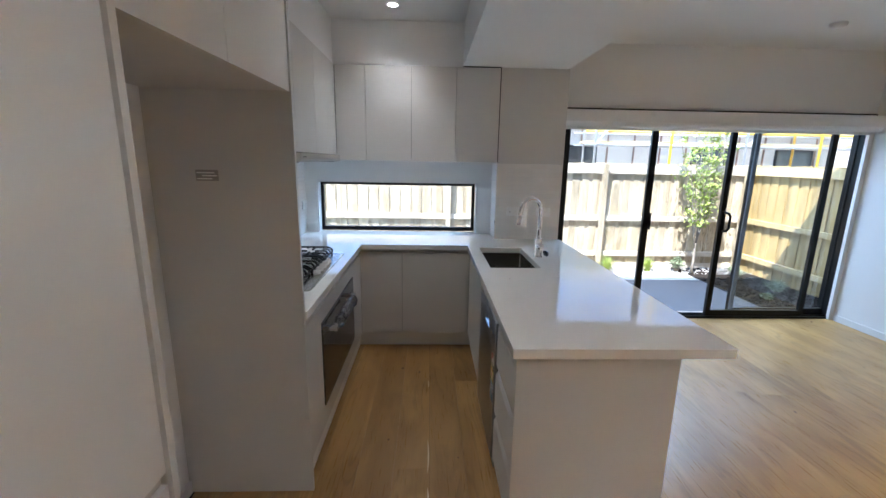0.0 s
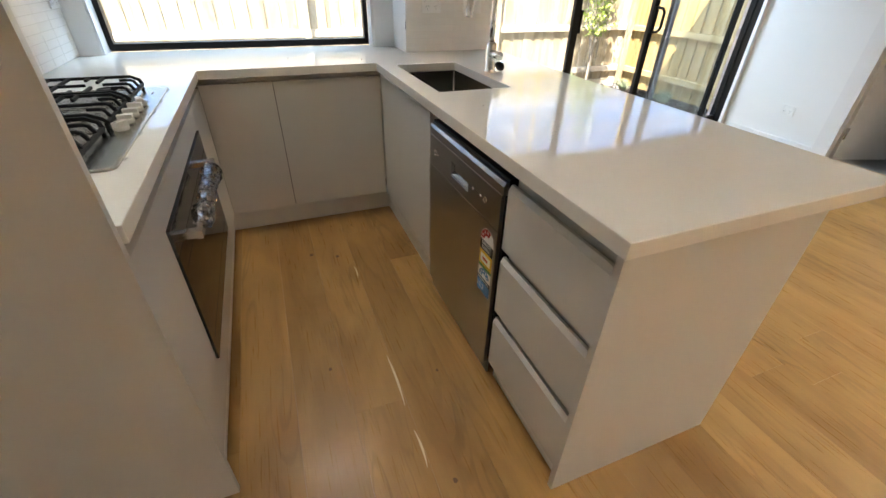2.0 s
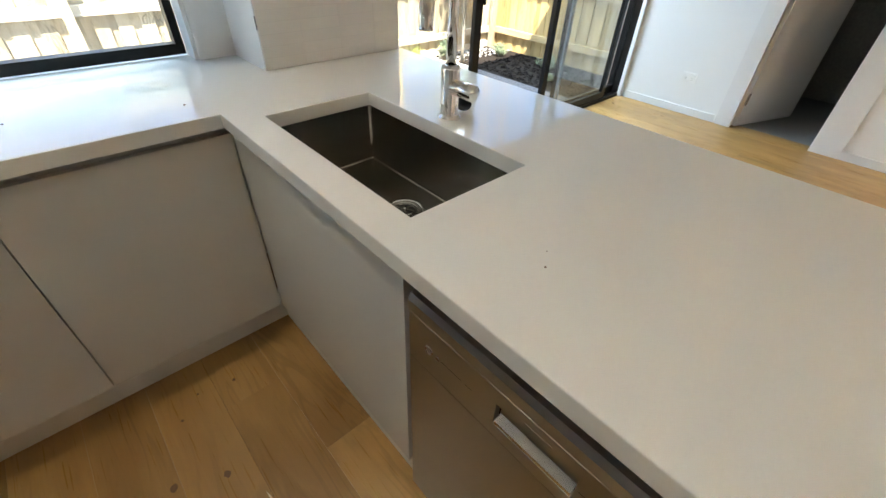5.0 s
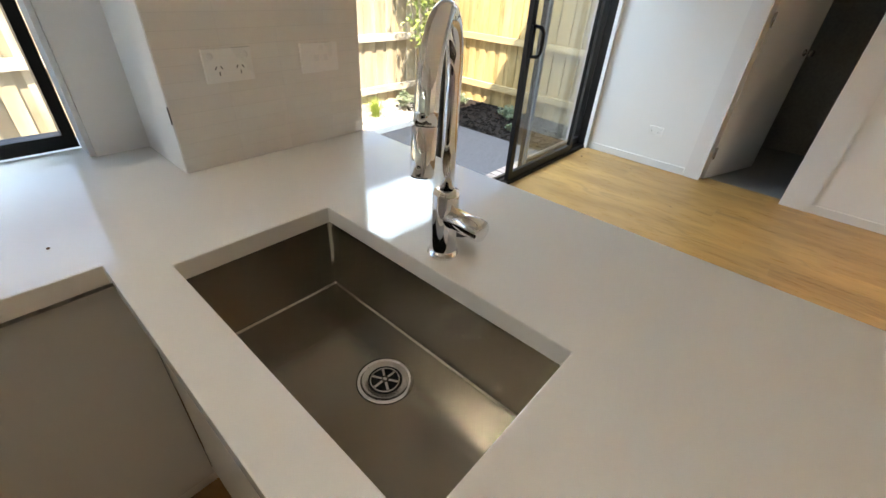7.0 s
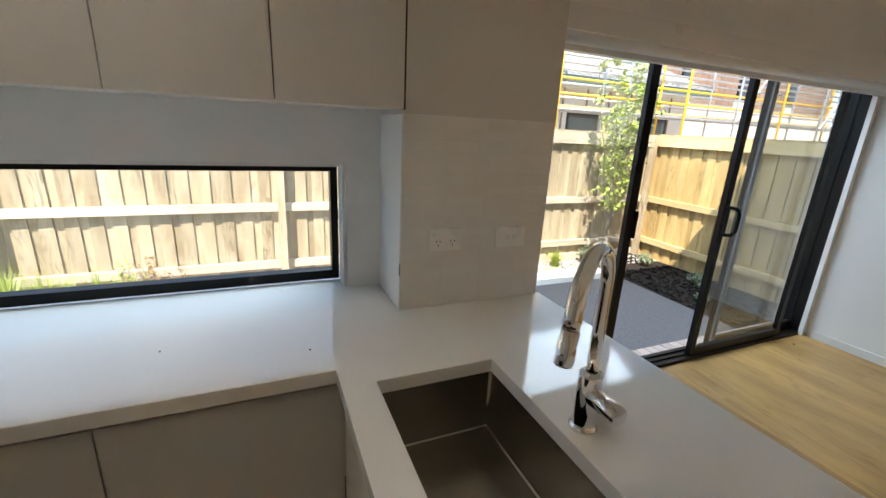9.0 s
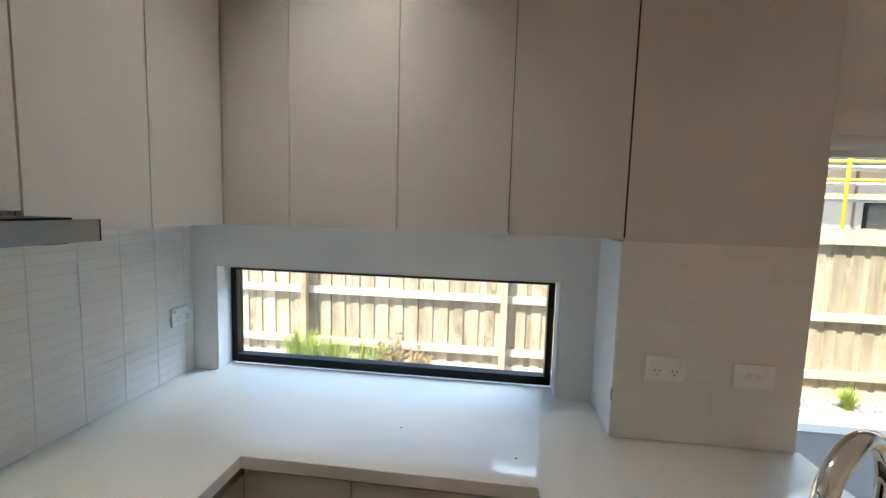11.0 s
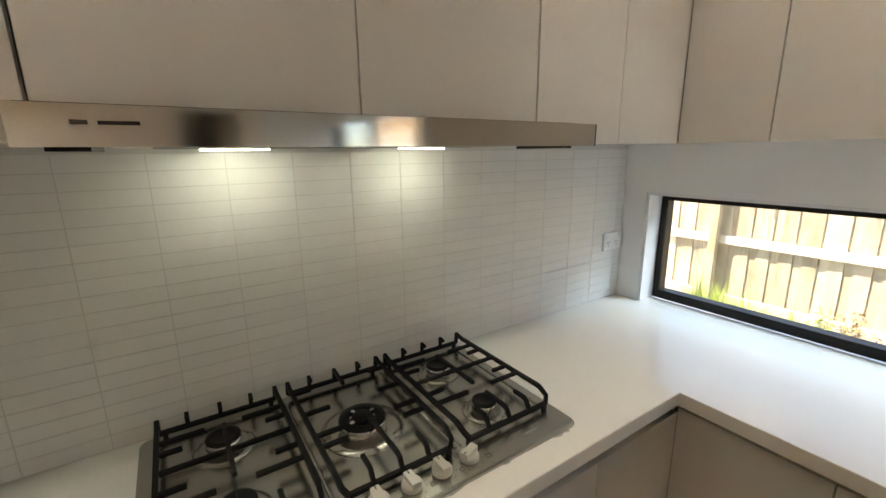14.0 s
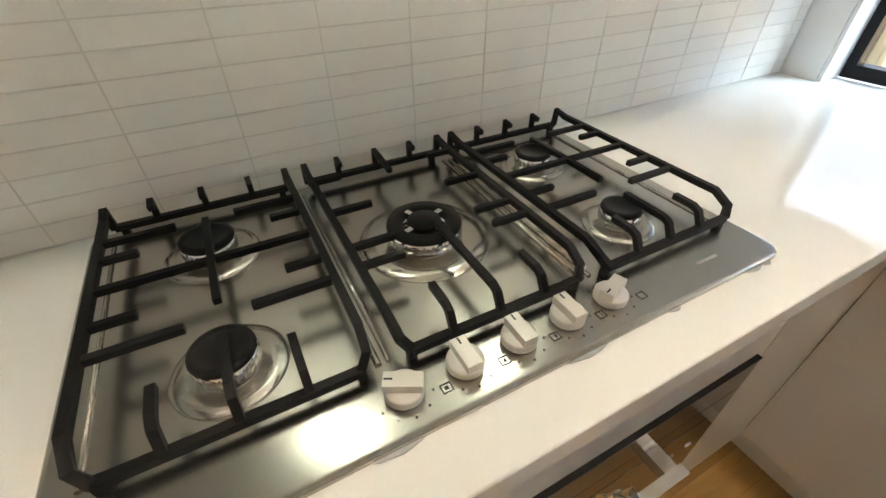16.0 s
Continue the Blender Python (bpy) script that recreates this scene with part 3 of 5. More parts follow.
# left run of base cabinets
XF = -0.664   # left fronts
left = thing("oven_cabinet", (-0.95, 2.6, 0), "off-white laminate base cabinet housing the oven", "cabinet")
part("body", boxes((XL + 0.003, XF - 0.02, 2.0, 3.178, 0.157, 0.834)), CARCASS, left)
OY0, OY1, OZ0, OZ1 = 2.283, 3.156, 0.275, 0.746
bm = slab([2.0, OY0 - 0.002, OY1 + 0.002, 3.178], [0.157, OZ0 - 0.002, OZ1 + 0.002, 0.836], lambda a, b: not (OY0 - 0.002 < a < OY1 + 0.002 and OZ0 - 0.002 < b < OZ1 + 0.002), 0.0, 0.018)
bmesh.ops.transform(bm, matrix=Matrix(((0, 0, 1, XF - 0.018), (1, 0, 0, 0), (0, 1, 0, 0), (0, 0, 0, 1))), verts=bm.verts[:])
part("front_panel", bevel(bm, 0.0008, 1), LAMINATE, left)
part("finger_rail", boxes((XF - 0.04, XF - 0.024, 2.0, 3.5, 0.832, 0.879)), CHANNEL, left)
corner = thing("corner_cabinet", (-0.95, 3.5, 0), "off-white laminate corner base cabinet", "cabinet")
part("body", boxes((XL + 0.003, XF - 0.02, 3.181, YK - 0.003, 0.157, 0.834)), CARCASS, corner)
door_front(corner, (3.181, 3.5292, 0.157, 0.836), "x+", XF)
kick1 = structure("kickboard_left", boxes((-0.712, -0.694, 2.0, 3.61, 0.012, 0.156)), KICK, "off-white kickboard")

# back run
YD = 3.530
back = thing("base_cabinet", (-0.22, 3.8, 0), "off-white laminate two-door base cabinet below the window", "cabinet")
# body coloured dark so the gaps round its doors look shaded
part("body", boxes((XF - 0.018, 0.226, YD + 0.02, YK - 0.003, 0.157, 0.834)), GAP_SHADE, back)
door_front(back, (-0.663, -0.3290, 0.157, 0.848), "y-", YD)
door_front(back, (-0.3250, 0.2228, 0.157, 0.848), "y-", YD)
part("finger_rail", boxes((-0.69, 0.25, YD + 0.024, YD + 0.04, 0.836, 0.879)), CHANNEL, back)
structure("kickboard_back", boxes((-0.694, 0.256, 3.606, 3.624, 0.012, 0.156)), KICK, "off-white kickboard")

# peninsula
XP = 0.225
sinkcab = thing("sink_cabinet", (0.5, 3.1, 0), "off-white laminate sink base cabinet", "cabinet")
part("body", boxes((XP + 0.02, 0.80, 2.745, 2.765, 0.157, 0.834), (XP + 0.02, 0.80, 3.50, 3.525, 0.157, 0.834), (XP + 0.02, 0.80, 2.766, 3.499, 0.157, 0.18)), CARCASS, sinkcab)
door_front(sinkcab, (2.742, 3.5265, 0.157, 0.858), "x-", XP)
part("finger_rail", boxes((XP + 0.024, XP + 0.04, 2.742, 3.55, 0.848, 0.879)), CHANNEL, sinkcab)
drawers = thing("drawer_cabinet", (0.5, 1.9, 0), "off-white laminate three-drawer base cabinet", "cabinet")
part("body", boxes((XP + 0.03, 0.80, 1.672, 2.096, 0.157, 0.87)), CHANNEL, drawers)
for z0, z1 in ((0.613, 0.826), (0.362, 0.580), (0.108, 0.328)):
    bm = bmesh.new()
    vs = [(XP, z0), (XP + 0.018, z0), (XP + 0.018, z1 - 0.0), (XP + 0.009, z1), (XP, z1 - 0.016)]
    rings = [[bm.verts.new((x, y, z)) for x, z in vs] for y in (1.6705, 2.0965)]
    bm.faces.new(rings[0])
    bm.faces.new(rings[1][::-1])
    for i in range(5):
        bm.faces.new((rings[0][i], rings[1][i], rings[1][(i + 1) % 5], rings[0][(i + 1) % 5]))
    bevel(bm, 0.001, 1)
    part("drawer_front", bm, LAMINATE, drawers)
endp = thing("peninsula_panels", (0.53, 1.66, 0), "off-white laminate end and back panels of the peninsula", "cabinet panel")
part("end_panel", rbox(XP - 0.004, 0.842, 1.650, 1.669, 0.012, 0.879, 0.001), LAMINATE, endp)
part("back_panel", rbox(0.823, 0.842, 1.6695, 3.796, 0.012, 0.879, 0.001), LAMINATE, endp)
structure("kickboard_peninsula", boxes((0.256, 0.274, 2.735, 3.606, 0.012, 0.156), (0.256, 0.274, 1.67, 2.10, 0.012, 0.106)), KICK, "off-white kickboard")

# worktop
xs = [XL + 0.001, -1.1265, -0.646, 0.2, 0.286, 0.3295, 0.457, 0.612, 1.037]
ys = [1.63, 1.9985, 2.795, 3.41, 3.489, 3.796, 4.053, 4.149]
def on_top(x, y):
    if 0.286 < x < 0.612 and 2.795 < y < 3.41:
        return False
    if y > 4.053:
        return -1.1265 < x < 0.3295
    if x < -0.646:
        return y > 1.9985
    if x < 0.2:
        return y > 3.489
    if x < 0.457:
        return True
    return y < 3.796
bm = slab(xs, ys, on_top, 0.880, 0.920)
bevel(bm, 0.0025, 2)
solid("worktop", bm, STONE, "white engineered stone U-shaped worktop with sink cut-out", "worktop")

# wall cabinets on the left
XU = -0.872
def wall_cabinet(name, y0, y1, z0, doors, label):
    c = thing(name, (-1.05, (y0 + y1) / 2, z0), label, "wall cabinet", "wall cabinets")
    part("body", boxes((XL + 0.014, XU - 0.02, y0, y1, z0 + 0.004, 2.31)), CARCASS, c)
    for a, b in doors:
        door_front(c, (a + G, b - G, z0, 2.309), "x+", XU)
    # added dark strips paint the shade inside each door gap
    for y in sorted({v for d in doors for v in d}):
        part("gap_shade_strip", boxes((XU - 0.0195, XU - 0.0182, max(y - 0.012, y0), min(y + 0.012, y1), z0 + 0.006, 2.305)), GAP_SHADE, c, "dark strip added as shade behind the door gap")
    return c

wall_cabinet("wall_cabinet", 1.999, 2.284, 1.575, ((1.999, 2.284),), "off-white single-door wall cabinet beside the fridge recess")
wall_cabinet("wall_cabinet", 2.286, 3.142, 1.622, ((2.286, 2.714), (2.714, 3.142)), "off-white two-door wall cabinet above the rangehood")
wall_cabinet("wall_cabinet", 3.144, 3.755, 1.575, ((3.144, 3.456), (3.456, 3.757)), "off-white wall cabinet reaching into the corner")
# wall cabinets above the window
YU = 3.757
wc = thing("wall_cabinet", (-0.2, 3.9, 1.575), "off-white four-door wall cabinet above the strip window", "wall cabinet", "wall cabinets")
part("body", boxes((XU - 0.016, 0.456, YU + 0.02, YK - 0.002, 1.579, 2.31)), CARCASS, wc)
for a, b in ((-0.870, -0.630), (-0.630, -0.262), (-0.262, 0.100), (0.100, 0.452)):
    door_front(wc, (a + G, b - G, 1.575, 2.309), "y-", YU)
    # added strip, dark to paint the shade in the gap
    part("gap_shade_strip", boxes((a - 0.010, a + 0.010, YU + 0.0182, YU + 0.0195, 1.581, 2.305)), GAP_SHADE, wc, "dark strip added as shade behind the door gap")
# solid dark strips fill these gaps and paint their shade
structure("cabinet_gap_shade", boxes((0.4535, 0.4605, 3.772, 3.80, 1.575, 2.318), (0.152, 0.4535, 3.765, 3.80, 2.3105, 2.3195)), DARK, "dark strips painted as the shadow gap beside the wall cabinet")
solid("corner_filler", boxes((XL + 0.014, XU - 0.018, 3.757, YK - 0.002, 1.577, 2.311)), CARCASS, "off-white filler closing the cabinet corner", "cabinet panel")


# ---- rangehood ----
hood = thing("rangehood", (-0.95, 2.73, 1.566), "slide-out stainless steel rangehood with two lit lamps", "rangehood")
HY0, HY1 = 2.292, 3.166
part("body", boxes((-1.215, -0.89, HY0 + 0.012, HY1 - 0.03, 1.578, 1.620)), STEEL, hood)
part("front_strip", rbox(-0.752, -0.727, HY0, HY1, 1.566, 1.609, 0.002), HOODSTEEL, hood, "brushed stainless front strip")
part("slide_tray", rbox(-0.885, -0.7525, HY0 + 0.06, HY1 - 0.06, 1.585, 1.606, 0.002), FILTERMETAL, hood)
part("top_seal", boxes((-0.870, -0.7535, HY0 + 0.003, HY1 - 0.03, 1.6065, 1.612)), BLACK, hood, "black seal above the slide tray")
part("end_cap", boxes((-0.752, -0.727, HY1 + 0.0003, HY1 + 0.0035, 1.566, 1.609)), BLACK, hood, "black end cap")
part("underside", rbox(-1.21, -0.86, HY0 + 0.05, HY1 - 0.05, 1.571, 1.5775, 0.002), FILTERMETAL, hood, "steel underside plate")
for y0, y1 in ((HY0 + 0.02, HY0 + 0.058), (HY1 - 0.08, HY1 - 0.04)):
    part("runner", rbox(-0.875, -0.753, y0, y1, 1.562, 1.592, 0.003), BLACK, hood, "black plastic slide runner")
for k in range(2):
    y0 = HY0 + 0.10 + k * 0.36
    fm = part("grease_filter", boxes((-1.08, -0.875, y0, y0 + 0.33, 1.5685, 1.5705)), FILTERMETAL, hood, "perforated metal grease filter")
    sm = boxes((-0.0007, 0.0007, 0, 0.31, -0.0006, 0.0))
    me = mesh_of("filter_slot", sm, GREYLABEL)
    for i in range(26):
        piece("filter_slot", me, fm, (-1.074 + i * 0.0077, y0 + 0.01, 1.5685))
for y0, y1 in ((2.475, 2.60), (2.915, 3.035)):
    part("lamp_lens", boxes((-1.125, -1.095, y0, y1, 1.5655, 1.5705)), LED, hood, "lit white lamp lens")
# the maker's mark, drawn as plain shapes
bm = boxes((-0.7268, -0.7262, 2.362, 2.398, 1.5885, 1.5925))
part("badge", bm, BLACK_INK, hood, "small dark badge")
part("badge_mark", boxes((-0.7268, -0.7262, 2.340, 2.354, 1.5885, 1.593)), BLACK_INK, hood)


# ---- cooktop ----
hob = thing("gas_cooktop", (-0.965, 2.718, 0.92), "five-burner stainless steel gas cooktop with black iron grates", "cooktop")
HX0, HX1 = -1.215, -0.711
GY0, GY1 = 2.282, 3.156
bm = boxes((HX0, HX1, GY0, GY1, 0.9205, 0.928))
bmesh.ops.bevel(bm, geom=[e for e in bm.edges if abs(e.verts[0].co.z - e.verts[1].co.z) > 0.001], offset=0.022, segments=6, affect="EDGES", profile=0.5)
bmesh.ops.bevel(bm, geom=[e for e in bm.edges if all(v.co.z > 0.9275 for v in e.verts)], offset=0.0062, segments=3, affect="EDGES", profile=0.6)
part("hob_plate", bm, HOBSTEEL, hob)
part("rim_shadow", boxes((HX0 + 0.01, HX1 - 0.01, GY0 + 0.01, GY1 - 0.01, 0.9202, 0.9206)), DARK, hob)
for y in (2.579, 2.862):
    bm = bmesh.new()
    add_tube(bm, [(HX0 + 0.03, y, 0.9282), (-0.80, y, 0.9282)], 0.004, 8)
    add_tube(bm, [(HX0 + 0.03, y + 0.012, 0.9282), (-0.80, y + 0.012, 0.9282)], 0.003, 8)
    part("pressed_rib", bm, HOBSTEEL, hob)
for y in (2.315, 3.125):
    bm = bmesh.new()
    add_tube(bm, [(HX0 + 0.03, y, 0.9282), (-0.80, y, 0.9282)], 0.003, 8)
    part("pressed_rib", bm, HOBSTEEL, hob)

def burner(x, y, r, big=False):
    b = bmesh.new()
    add_lathe(b, [(r * 1.75, 0.9281), (r * 1.72, 0.9305), (r * 1.3, 0.931), (r * 1.18, 0.9295), (r * 0.9, 0.929)], (x, y, 0))
    bb = part("burner_bowl", b, HOBSTEEL, hob, "pressed steel burner bowl")
    b = bmesh.new()
    add_lathe(b, [(r * 0.80, 0.929), (r * 0.80, 0.935), (r * 0.98, 0.937), (r * 0.98, 0.953), (r * 0.6, 0.954)], (x, y, 0))
    for i in range(28):
        a = 2 * math.pi * i / 28
        add_box(b, -0.0012, 0.0012, r * 0.965, r * 1.0, 0.939, 0.951, Matrix.Translation((x, y, 0)) @ Matrix.Rotation(a, 4, "Z"))
    part("flame_ring", b, CHROME, bb, "bright notched burner ring")
    b = bmesh.new()
    if big:
        add_lathe(b, [(r * 0.55, 0.9535), (r * 0.97, 0.9535), (r * 0.99, 0.955), (r * 0.97, 0.9585), (r * 0.60, 0.9592), (r * 0.55, 0.957), (r * 0.55, 0.9535)], (x, y, 0))
        part("outer_cap", b, IRON, bb)
        b = bmesh.new()
        add_lathe(b, [(0, 0.9505), (r * 0.44, 0.9505), (r * 0.45, 0.960), (r * 0.42, 0.963), (0, 0.9635)], (x, y, 0))
        part("inner_cap", b, IRON, bb)
        for k in range(4):
            a = 2 * math.pi * (k / 4 + 0.06)
            b = bmesh.new()
            add_box(b, -0.004, 0.004, r * 0.42, r * 0.66, 0.951, 0.9605, Matrix.Translation((x, y, 0)) @ Matrix.Rotation(a, 4, "Z"))
            part("bridge", b, CHROME, bb)
    else:
        add_lathe(b, [(0, 0.9535), (r * 0.96, 0.9535), (r * 0.99, 0.956), (r * 0.96, 0.960), (r * 0.76, 0.9612), (r * 0.72, 0.9602), (0, 0.9602)], (x, y, 0))
        part("burner_cap", b, IRON, bb)

BY = (2.441, 2.720, 2.997)
for x, y, r in ((-1.085, BY[0], 0.036), (-0.871, BY[0], 0.034), (-1.085, BY[2], 0.034), (-0.871, BY[2], 0.031)):
    burner(x, y, r)
burner(-0.978, BY[1], 0.055, True)

def grate(yc, w, wok=False):
    """A cast iron grate: low front and back rails, raised side bars, and fingers towards the burners."""
    g = part("grate", bmesh.new(), IRON, hob)
    b = bmesh.new()
    R, zt, zl = 0.0048, 0.9705, 0.944
    xb, xf = -1.196, -0.794
    h = w / 2
    for s in (-1, 1):
        add_tube(b, [(xb, yc + s * h, zl), (xb + 0.004, yc + s * h, zt + 0.006), (xb + 0.03, yc + s * h, zt), (xf - 0.03, yc + s * h, zt), (xf - 0.004, yc + s * (h - 0.002), zt - 0.012), (xf + 0.004, yc + s * (h - 0.012), zl)], R, square=True)
        for x in (xb + 0.004, xf):
            add_tube(b, [(x, yc + s * (h - 0.012), zl), (x, yc + s * (h - 0.012), 0.9282)], R, square=True)
    add_tube(b, [(xb, yc - h, zl), (xb, yc + h, zl)], R, square=True)
    add_tube(b, [(xf + 0.004, yc - h + 0.012, zl), (xf + 0.004, yc + h - 0.012, zl)], R, square=True)
    for off, reach in ((-0.068, 0.018), (0.0, 0.075 if wok else 0.018), (0.068, 0.018)):
        add_tube(b, [(xb, yc + off, zl), (xb, yc + off, zt + 0.005), (xb + reach, yc + off, zt)], R * 0.9, square=True)
    for off, reach in ((-0.062, 0.038), (0.0, 0.15 if wok else 0.075), (0.062, 0.038)):
        add_tube(b, [(xf + 0.004, yc + off, zl), (xf - 0.008, yc + off, zt - 0.004), (xf - 0.018, yc + off, zt), (xf - 0.012 - reach, yc + off, zt)], R * 0.9, square=True)
    if wok:
        fingers = ((0.055, 0.045), (0.155, 0.062), (0.245, 0.062), (0.285, 0.058))
    else:
        add_tube(b, [(xb + 0.185, yc - h, zt), (xb + 0.185, yc + h, zt)], R * 0.9, square=True)
        add_tube(b, [(xb + 0.085, yc, zt), (xb + 0.265, yc, zt)], R * 0.9, square=True)
        fingers = ((0.085, 0.088), (0.125, 0.045), (0.245, 0.048), (0.290, 0.092))
    for dx, ln in fingers:
        for s in (-1, 1):
            add_tube(b, [(xb + dx, yc + s * h, zt), (xb + dx, yc + s * (h - ln), zt)], R * 0.9, square=True)
    bmesh.ops.translate(b, verts=b.verts[:], vec=-base_of(hob))
    bmesh.ops.recalc_face_normals(b, faces=b.faces[:])
    b.to_mesh(g.data)
    b.free()
    return g

grate(2.446, 0.250)
grate(2.727, 0.248, True)
grate(3.010, 0.258)

for i, y in enumerate((2.590, 2.660, 2.729, 2.798, 2.866)):
    k = bmesh.new()
    add_lathe(k, [(0.019, 0.929), (0.0205, 0.931), (0.0205, 0.939), (0.019, 0.9415), (0, 0.9415)], (-0.757, y, 0), 36)
    kn = part("control_knob", k, KNOB, hob, "cream control knob")
    rot = Matrix.Translation((-0.757, y, 0)) @ Matrix.Rotation(radians({0: 62, 4: 110}.get(i, 0)), 4, "Z")
    k = bmesh.new()
    add_box(k, -0.0195, 0.0195, -0.0085, 0.0085, 0.941, 0.9525)
    bevel(k, 0.003, 2)
    bmesh.ops.transform(k, matrix=rot, verts=k.verts[:])
    part("grip", k, KNOB, kn)
    k = bmesh.new()
    add_box(k, -0.0185, -0.010, -0.0011, 0.0011, 0.9522, 0.9528, rot)
    part("pointer", k, BLACK_INK, kn)
    for j in range(5):
        a = radians(-70 + j * 35)
        k = bmesh.new()
        add_cyl(k, (-0.757 + 0.029 * math.cos(a), y + 0.029 * math.sin(a), 0.9281), (-0.757 + 0.029 * math.cos(a), y + 0.029 * math.sin(a), 0.9284), 0.0012, n=8)
        part("dial_dot", k, BLACK_INK, hob)
    k = boxes((-0.748, -0.737, y + 0.034, y + 0.0352, 0.9281, 0.9284), (-0.748, -0.737, y + 0.0448, y + 0.046, 0.9281, 0.9284), (-0.748, -0.7468, y + 0.0352, y + 0.0448, 0.9281, 0.9284), (-0.7382, -0.737, y + 0.0352, y + 0.0448, 0.9281, 0.9284), (-0.7445, -0.7405, y + 0.038 + 0.001 * i, y + 0.042, 0.9281, 0.9284))
    part("dial_symbol", k, BLACK_INK, hob)
# torn scraps of the film that came on the plate, left along its front edge
film_rnd = random.Random(23)
for y, ln in ((2.36, 0.016), (2.565, 0.030), (2.79, 0.034), (2.93, 0.012), (3.09, 0.022), (3.115, 0.010)):
    pts = [(HX1 - 0.001, y - ln), (HX1 + film_rnd.uniform(0.002, 0.004), y - ln * 0.7), (HX1 + film_rnd.uniform(0.004, 0.008), y + ln * film_rnd.uniform(-0.1, 0.2)), (HX1 + film_rnd.uniform(0.002, 0.005), y + ln * 0.6), (HX1 - 0.001, y + ln)]
    part("film_scrap", prism(pts, lambda p: (p[0], p[1], 0.9206), lambda p: (p[0], p[1], 0.9216 + 0.12 * (p[0] - HX1))), FILM, hob, "torn scrap of clear protective film")
part("badge_mark", boxes((-0.752, -0.747, 3.02, 3.06, 0.9281, 0.9284)), GREYLABEL, hob)


# ---- oven ----
oven = thing("oven", (-0.7, 2.645, 0.345), "black glass built-in oven with a film-wrapped handle", "oven")
part("body", boxes((-1.15, XF - 0.02, OY0 + 0.01, OY1 - 0.01, OZ0 + 0.01, OZ1 - 0.01)), DARK, oven)
part("door_glass", rbox(XF - 0.0175, XF + 0.007, OY0, OY1, OZ0, 0.664, 0.002), OVENGLASS, oven)
part("control_band", rbox(XF - 0.0175, XF + 0.007, OY0, OY1, 0.667, OZ1 - 0.0038, 0.002), OVENBAND, oven)
part("top_trim", rbox(XF - 0.0175, XF + 0.0080, OY0, OY1, OZ1 - 0.0035, OZ1, 0.001), BLACK, oven)
part("glass_border", boxes((XF + 0.0072, XF + 0.0077, OY0 + 0.05, OY1 - 0.05, 0.600, 0.605), (XF + 0.0072, XF + 0.0077, OY0 + 0.05, OY1 - 0.05, 0.33, 0.335)), OVENBAND, oven)
hz = 0.690
hn = part("door_handle", rbox(-0.614, -0.598, 2.345, 2.93, hz - 0.012, hz + 0.012, 0.003), STEEL, oven, "flat steel handle bar")
for y in (2.35, 2.90):
    part("handle_bracket", rbox(XF + 0.0075, -0.614, y, y + 0.024, hz - 0.011, hz + 0.011, 0.002), STEEL, hn)
bm = bmesh.new()
rnd = random.Random(5)
pts, rad = [], []
for i in range(30):
    pts.append((-0.604 + rnd.uniform(-0.004, 0.004), 2.435 + i * 0.0138, hz + rnd.uniform(-0.004, 0.004)))
    rad.append(rnd.uniform(0.018, 0.034))
add_tube(bm, pts, 0.03, 11, radii=rad)
for v in bm.verts:
    v.co += Vector((rnd.uniform(-1, 1), rnd.uniform(-1, 1), rnd.uniform(-1, 1))) * 0.0045
for f in bm.faces:
    f.smooth = False
part("plastic_wrap", bm, WRAP, oven, "crumpled clear plastic wrap")
for y in (3.05, 3.10):
    part("sensor_dot", rbox(XF + 0.0072, XF + 0.009, y, y + 0.016, 0.50, 0.507, 0.0006), CHROME, oven)


# ---- dishwasher ----
dw = thing("dishwasher", (0.5, 2.42, 0.0), "dark stainless steel dishwasher with an energy rating sticker", "dishwasher")
DA, DB = 2.124, 2.722
part("body", boxes((XP + 0.012, 0.80, DA - 0.012, DB + 0.004, 0.10, 0.835)), DARK, dw)
part("door", rbox(XP - 0.004, XP + 0.010, DA, DB, 0.075, 0.655, 0.002), DWSTEEL, dw)
bm = slab([DA, 2.350, 2.502, DB], [0.657, 0.690, 0.745, 0.782], lambda a, b: not (2.350 < a < 2.502 and 0.690 < b < 0.745), 0.0, 0.014)
bmesh.ops.transform(bm, matrix=Matrix(((0, 0, 1, XP - 0.004), (1, 0, 0, 0), (0, 1, 0, 0), (0, 0, 0, 1))), verts=bm.verts[:])
panel = part("control_panel", bevel(bm, 0.0008, 1), DWSTEEL, dw)
bm = bmesh.new()
a = [(XP - 0.004, 0.784), (XP - 0.0055, 0.812), (XP + 0.001, 0.8245), (XP + 0.020, 0.828), (XP + 0.020, 0.784)]
rings = [[bm.verts.new((x, y, z)) for x, z in a] for y in (DA - 0.01, DB)]
bm.faces.new(rings[0])
bm.faces.new(rings[1][::-1])
for i in range(5):
    bm.faces.new((rings[0][i], rings[1][i], rings[1][(i + 1) % 5], rings[0][(i + 1) % 5]))
bevel(bm, 0.0035, 3)
part("top_lip", bm, DWSTEEL, dw)
hr = part("handle_recess", boxes((XP + 0.0105, XP + 0.0115, 2.352, 2.500, 0.6925, 0.743)), DWSTEEL, panel, "recessed steel handle")
lip = [(XP - 0.0036, 0.6908), (XP - 0.0036, 0.6985), (XP + 0.0030, 0.7030), (XP + 0.0103, 0.7080), (XP + 0.0103, 0.6908)]
part("grip_lip", prism(lip, lambda p: (p[0], 2.352, p[1]), lambda p: (p[0], 2.500, p[1])), STEEL, hr, "bright sloping grip lip")
